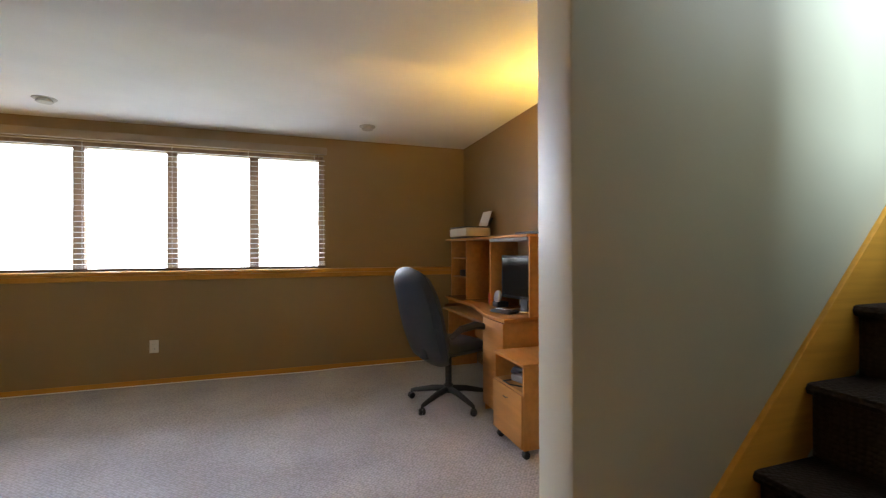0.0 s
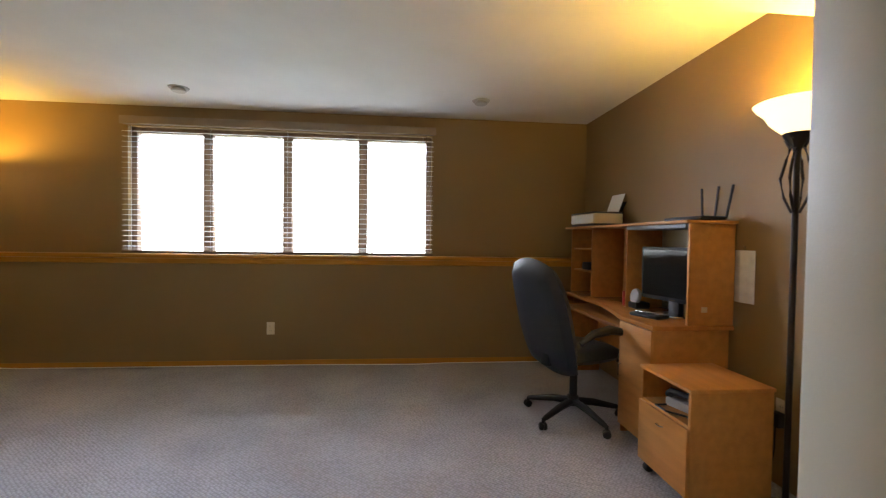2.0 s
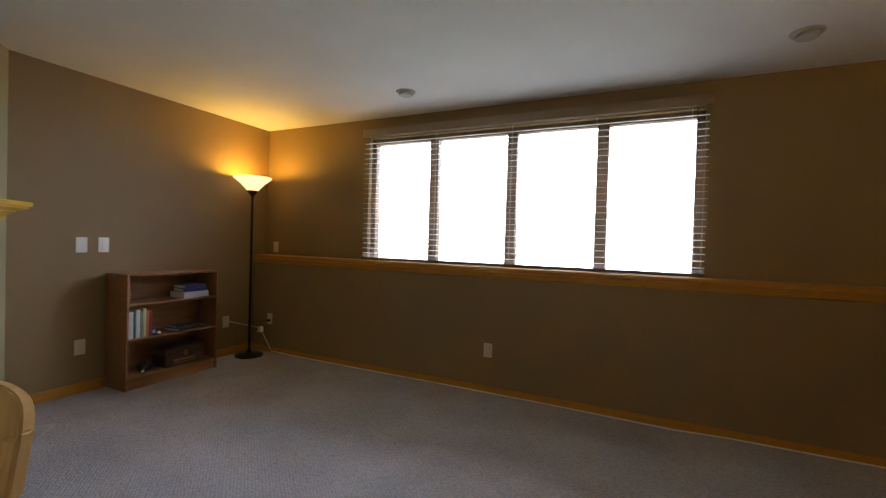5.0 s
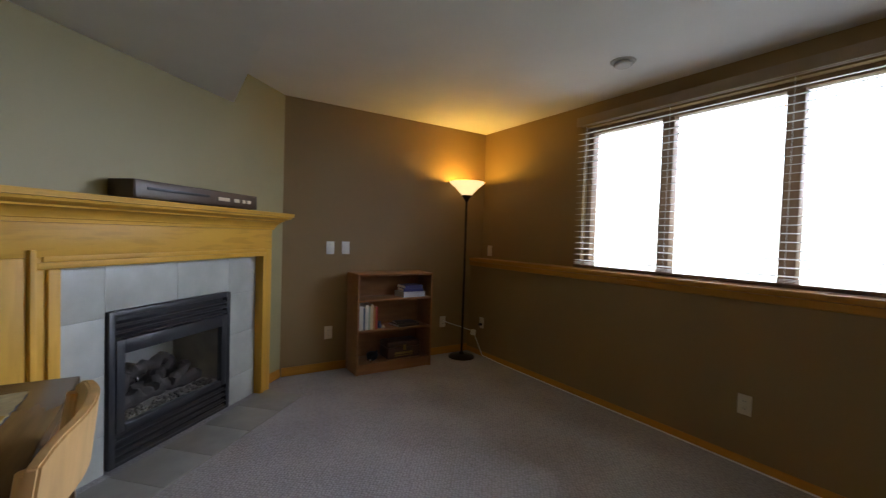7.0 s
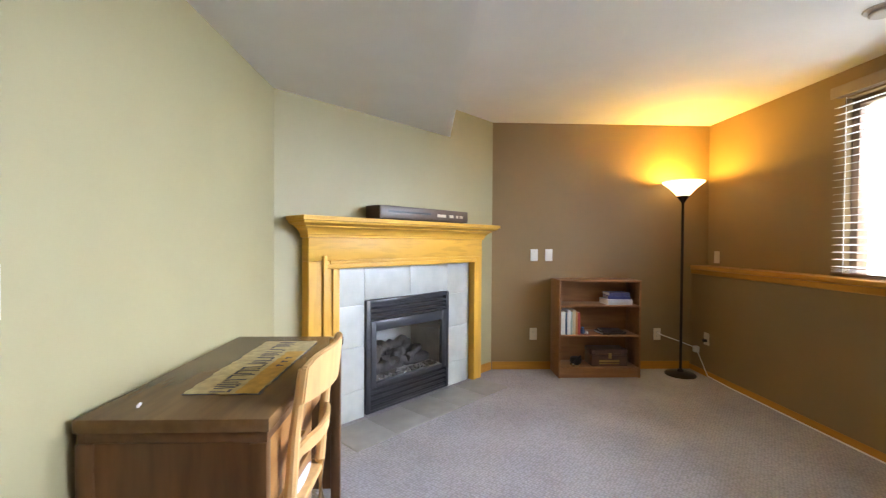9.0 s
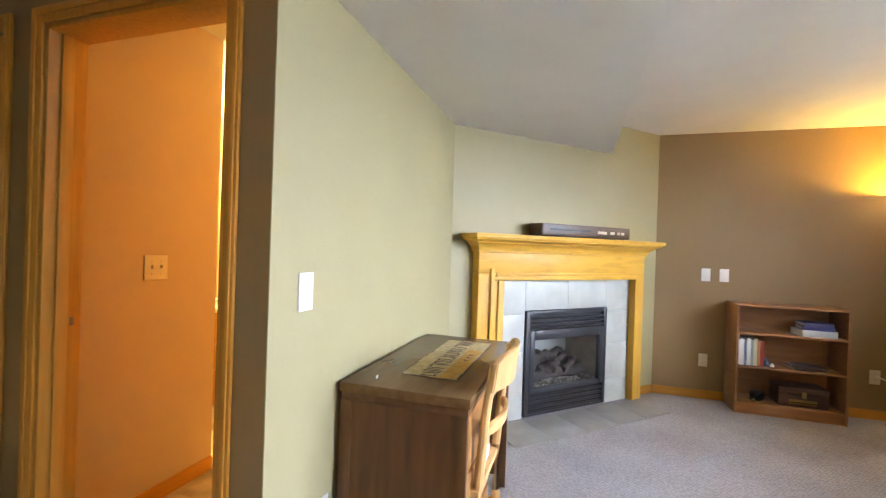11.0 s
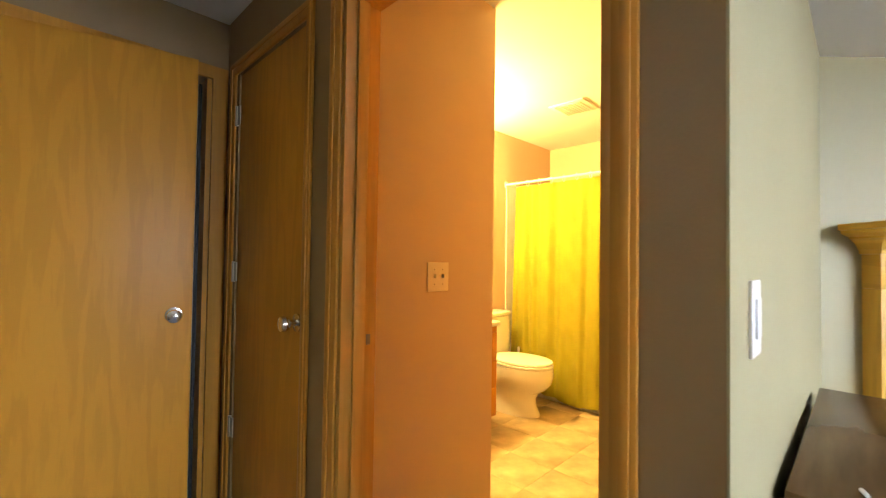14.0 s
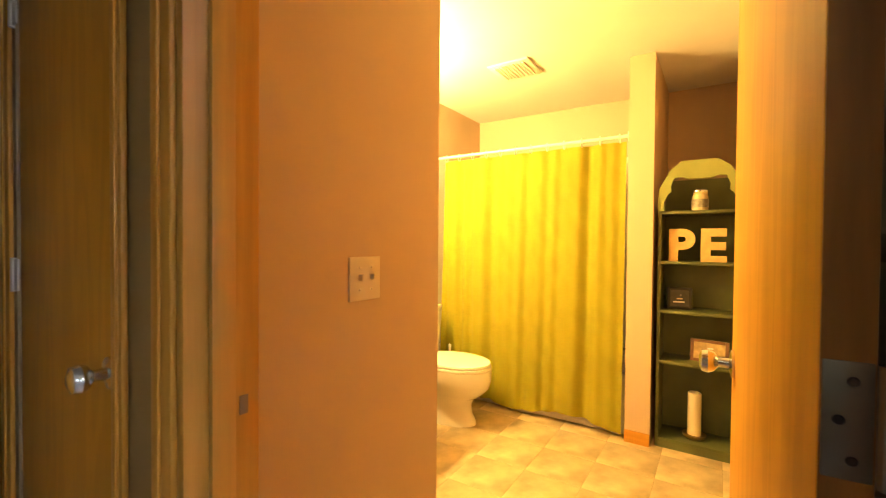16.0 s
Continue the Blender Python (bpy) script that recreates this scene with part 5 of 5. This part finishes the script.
vanity = thing("vanity_cabinet", pose(-1.135, 1.10, 0), "golden oak vanity cabinet with drawers", "vanity")
part("body", boxes((-0.45, 0.45, 0, 0.50, 0.09, 0.74), bevel=0.003), OAKZ, vanity)
part("toe_kick", boxes((-0.45, 0.45, 0, 0.44, 0, 0.09)), OAKZ, vanity)
for z0, z1 in ((0.12, 0.30), (0.32, 0.50), (0.52, 0.70)):
    vf = part("drawer_front", boxes((-0.43, -0.10, 0.50, 0.518, z0, z1), bevel=0.006), OAKZ, vanity)
    part("handle", turned([(0.012, 0), (0.016, 0.012), (0.008, 0.02)], 14, at=(0, 0, 0)), BRASS, vf, "", Matrix.Translation((-0.265, 0.518, (z0 + z1) / 2)) @ Matrix.Rotation(radians(-90), 4, "X"))
for a, b in ((-0.08, 0.16), (0.18, 0.42)):
    part("cabinet_door", boxes((a, b, 0.50, 0.518, 0.12, 0.70), bevel=0.006), OAKZ, vanity)
part("vanity_top", boxes((-0.465, 0.455, 0, 0.525, 0.741, 0.773), bevel=0.008), PORCELAIN, vanity, "white cultured marble top")
part("splash", boxes((-0.465, 0.455, 0, 0.018, 0.773, 0.86), bevel=0.004), PORCELAIN, vanity)
vl = thing("vanity_light", pose(-1.23, 1.101, 2.02), "brass vanity light bar with round lit bulbs", "wall lamp")
part("bar", boxes((-0.33, 0.33, 0, 0.035, -0.05, 0.05), bevel=0.008), BRASS, vl)
for i in range(3):
    gb = turned([(0.012, 0.03), (0.02, 0.04), (0.038, 0.07), (0.045, 0.10), (0.038, 0.132), (0.015, 0.148)], 20)
    gb.transform(Matrix.Translation((-0.22 + 0.22 * i, 0.0, 0)) @ Matrix.Rotation(radians(-90), 4, "X"))
    ob = part("bulb", gb, glowing("warm bulb glow", (1.0, 0.74, 0.36), 6.0), vl, "lit round bulb")
    ob.visible_shadow = False
fan = thing("bath_fan", pose(-2.11, 1.92, ZC, 0, 0, 0), "square white exhaust fan grille on the ceiling", "exhaust fan")
part("frame", boxes((-0.14, 0.14, -0.14, 0.14, -0.014, 0), bevel=0.005), WHITEPLASTIC, fan)
for k in range(9):
    yy = -0.10 + k * 0.025
    part("slat", boxes((-0.11, 0.11, yy - 0.004, yy + 0.004, -0.022, -0.014), bevel=0.001), WHITEPLASTIC, fan)

# alcove shelf with its bits
SH = pose(-2.36, 2.985, 0, 0, 0, 0)
unit = thing("alcove_shelf", SH, "tall dark green shelf unit with a scalloped top", "shelf unit")
SW, SDP = 0.215, 0.23
part("side_panel", boxes((-SDP, 0, -SW, -SW + 0.018, 0, 1.50), bevel=0.002), GREENPAINT, unit)
part("side_panel", boxes((-SDP, 0, SW - 0.018, SW, 0, 1.50), bevel=0.002), GREENPAINT, unit)
part("back_panel", boxes((-SDP, -SDP + 0.008, -SW + 0.018, SW - 0.018, 0, 1.66)), GREENPAINT, unit)
SHZ = (0.06, 0.535, 0.845, 1.145, 1.450)
for z in SHZ:
    part("shelf", boxes((-SDP + 0.008, 0.002, -SW + 0.018, SW - 0.018, z - 0.018, z), bevel=0.002), GREENPAINT, unit)
part("kick_board", boxes((-0.02, 0.002, -SW + 0.018, SW - 0.018, 0, 0.042)), GREENPAINT, unit)
outer_arch = [(-SW, 1.45), (-SW, 1.58), (-0.15, 1.70), (-0.09, 1.745), (0.09, 1.745), (0.15, 1.70), (SW, 1.58), (SW, 1.45)]
inner_arch = [(0.18, 1.45), (0.185, 1.50), (0.165, 1.55), (0.145, 1.565), (0.15, 1.60), (0.13, 1.645), (0.09, 1.65), (0.06, 1.635), (-0.06, 1.635), (-0.09, 1.65), (-0.13, 1.645), (-0.15, 1.60), (-0.145, 1.565), (-0.165, 1.55), (-0.185, 1.50), (-0.18, 1.45)]
part("scalloped_top", prism(outer_arch + inner_arch, -0.002, 0.014, "x", bevel=0.0), GREENTOP, unit, "lime scalloped front board")


def glass_jar():
    t = thing("jar_candle", SH @ pose(-0.09, 0.0, 1.4505), "glass jar candle with a pale label", "candle")
    part("jar", turned([(0.040, 0), (0.045, 0.006), (0.045, 0.085), (0.038, 0.098), (0.040, 0.112)], 24), material("cream wax in glass", (0.50, 0.40, 0.24), 0.15, vary=0.1), t)
    lb = turned([(0.0458, 0.02), (0.0458, 0.07)], 24, cap=False)
    part("label", lb, material("printed paper label", (0.24, 0.21, 0.17), 0.5, vary=0.4, scale=40), t, "printed paper label")
    part("lid", turned([(0.042, 0.112), (0.042, 0.124), (0.03, 0.130)], 24), CHROME, t)


glass_jar()


def letter(char, y):
    cu = bpy.data.curves.new("letter", "FONT")
    cu.body, cu.size, cu.extrude, cu.bevel_depth, cu.align_x = char, 0.272, 0.012, 0.0015, "CENTER"
    cu.offset = 0.010
    cu.materials.append(material("gilt wood", (0.55, 0.36, 0.14), 0.4, vary=0.15, scale=20))
    tmp = bpy.data.objects.new("letter", cu)
    scene.collection.objects.link(tmp)
    me = bpy.data.meshes.new_from_object(tmp.evaluated_get(bpy.context.evaluated_depsgraph_get()))
    bpy.data.objects.remove(tmp)
    ob = new("wooden_letter", me)
    ob.matrix_world = SH @ pose(-0.06, y, 1.1465, 90, 0, 90)
    return tagged(ob, "gilt wooden letter " + char + " standing on the shelf", "letter", "letters on the shelf")


letter("P", -0.098)
letter("E", 0.068)


def photo_frame(y, z, w, h, turn, frame_mat, inner, label):
    t = thing("photo_frame", SH @ pose(-0.10, y, z + 0.0005, 0, -8, turn), label, "picture frame")
    part("frame", boxes((-0.008, 0.008, -w / 2, -w / 2 + 0.018, 0, h), (-0.008, 0.008, w / 2 - 0.018, w / 2, 0, h), (-0.008, 0.008, -w / 2 + 0.018, w / 2 - 0.018, 0, 0.018), (-0.008, 0.008, -w / 2 + 0.018, w / 2 - 0.018, h - 0.018, h), bevel=0.002), frame_mat, t)
    part("picture", boxes((-0.004, 0.003, -w / 2 + 0.018, w / 2 - 0.018, 0.018, h - 0.018)), inner, t)
    for k in range(3):
        part("print", boxes((0.0032, 0.0042, -w * 0.25 + 0.02 * k, w * 0.2 - 0.01 * k, h * (0.3 + 0.15 * k), h * (0.3 + 0.15 * k) + 0.008)), BEIGEMETAL if k % 2 else PAPER, t)


photo_frame(-0.10, 0.845, 0.14, 0.135, 12, BLACKPLASTIC, material("dark print", (0.03, 0.03, 0.035), 0.3, vary=0.5, scale=30), "small black framed picture leaning on the shelf")
photo_frame(0.06, 0.535, 0.20, 0.135, -8, material("brown frame wood", (0.16, 0.08, 0.04), 0.4), material("cream print", (0.45, 0.33, 0.15), 0.5, vary=0.3, scale=30), "brown framed card leaning on the shelf")
cn = thing("pillar_candle", SH @ pose(-0.11, -0.01, 0.0605), "tall cream pillar candle on a glass dish", "candle")
part("dish", turned([(0.045, 0), (0.062, 0.012), (0.065, 0.026), (0.05, 0.022)], 24), BRASS, cn)
part("candle", turned([(0.037, 0.022), (0.037, 0.275), (0.030, 0.280)], 24), material("cream wax", (0.66, 0.56, 0.38), 0.4, vary=0.04), cn)
part("wick", turned([(0.0015, 0.28), (0.001, 0.295)], 6), BLACKPLASTIC, cn)
towel = thing("towel_bar", pose(-0.45, 3.199, 1.25), "nickel towel bar with a dark towel behind the door", "towel bar")
part("bar", tube([(0.02, -0.018, 0), (0.48, -0.018, 0)], 0.005, 10), CHROME, towel)
for x in (0.02, 0.48):
    part("bracket", boxes((x - 0.008, x + 0.008, -0.022, 0.001, -0.012, 0.012), bevel=0.003), CHROME, towel)
part("towel", boxes((0.08, 0.36, -0.028, -0.004, -0.42, 0.008), bevel=0.006), material("dark brown towel", (0.05, 0.03, 0.02), 0.95, vary=0.2, scale=20, bump=0.5, bump_scale=120), towel, "dark folded towel")

# floor tiles of the bathroom
tile_mesh = finish(boxes((0.0010, 0.3040, 0.0010, 0.3040, -0.006, 0.0), bevel=0.0008), "tile", VINYL)
bathfloor = bpy.data.objects["floor_bath"]
for i in range(12):
    for j in range(8):
        x0, y0 = XH - 0.03 - 0.305 * (i + 1), 0.985 + 0.305 * j
        if x0 < -3.2 or y0 + 0.305 > YG + 0.1:
            continue
        ob = new("tile", tile_mesh)
        ob.parent = bathfloor
        ob.matrix_basis = pose(x0, y0, 0)
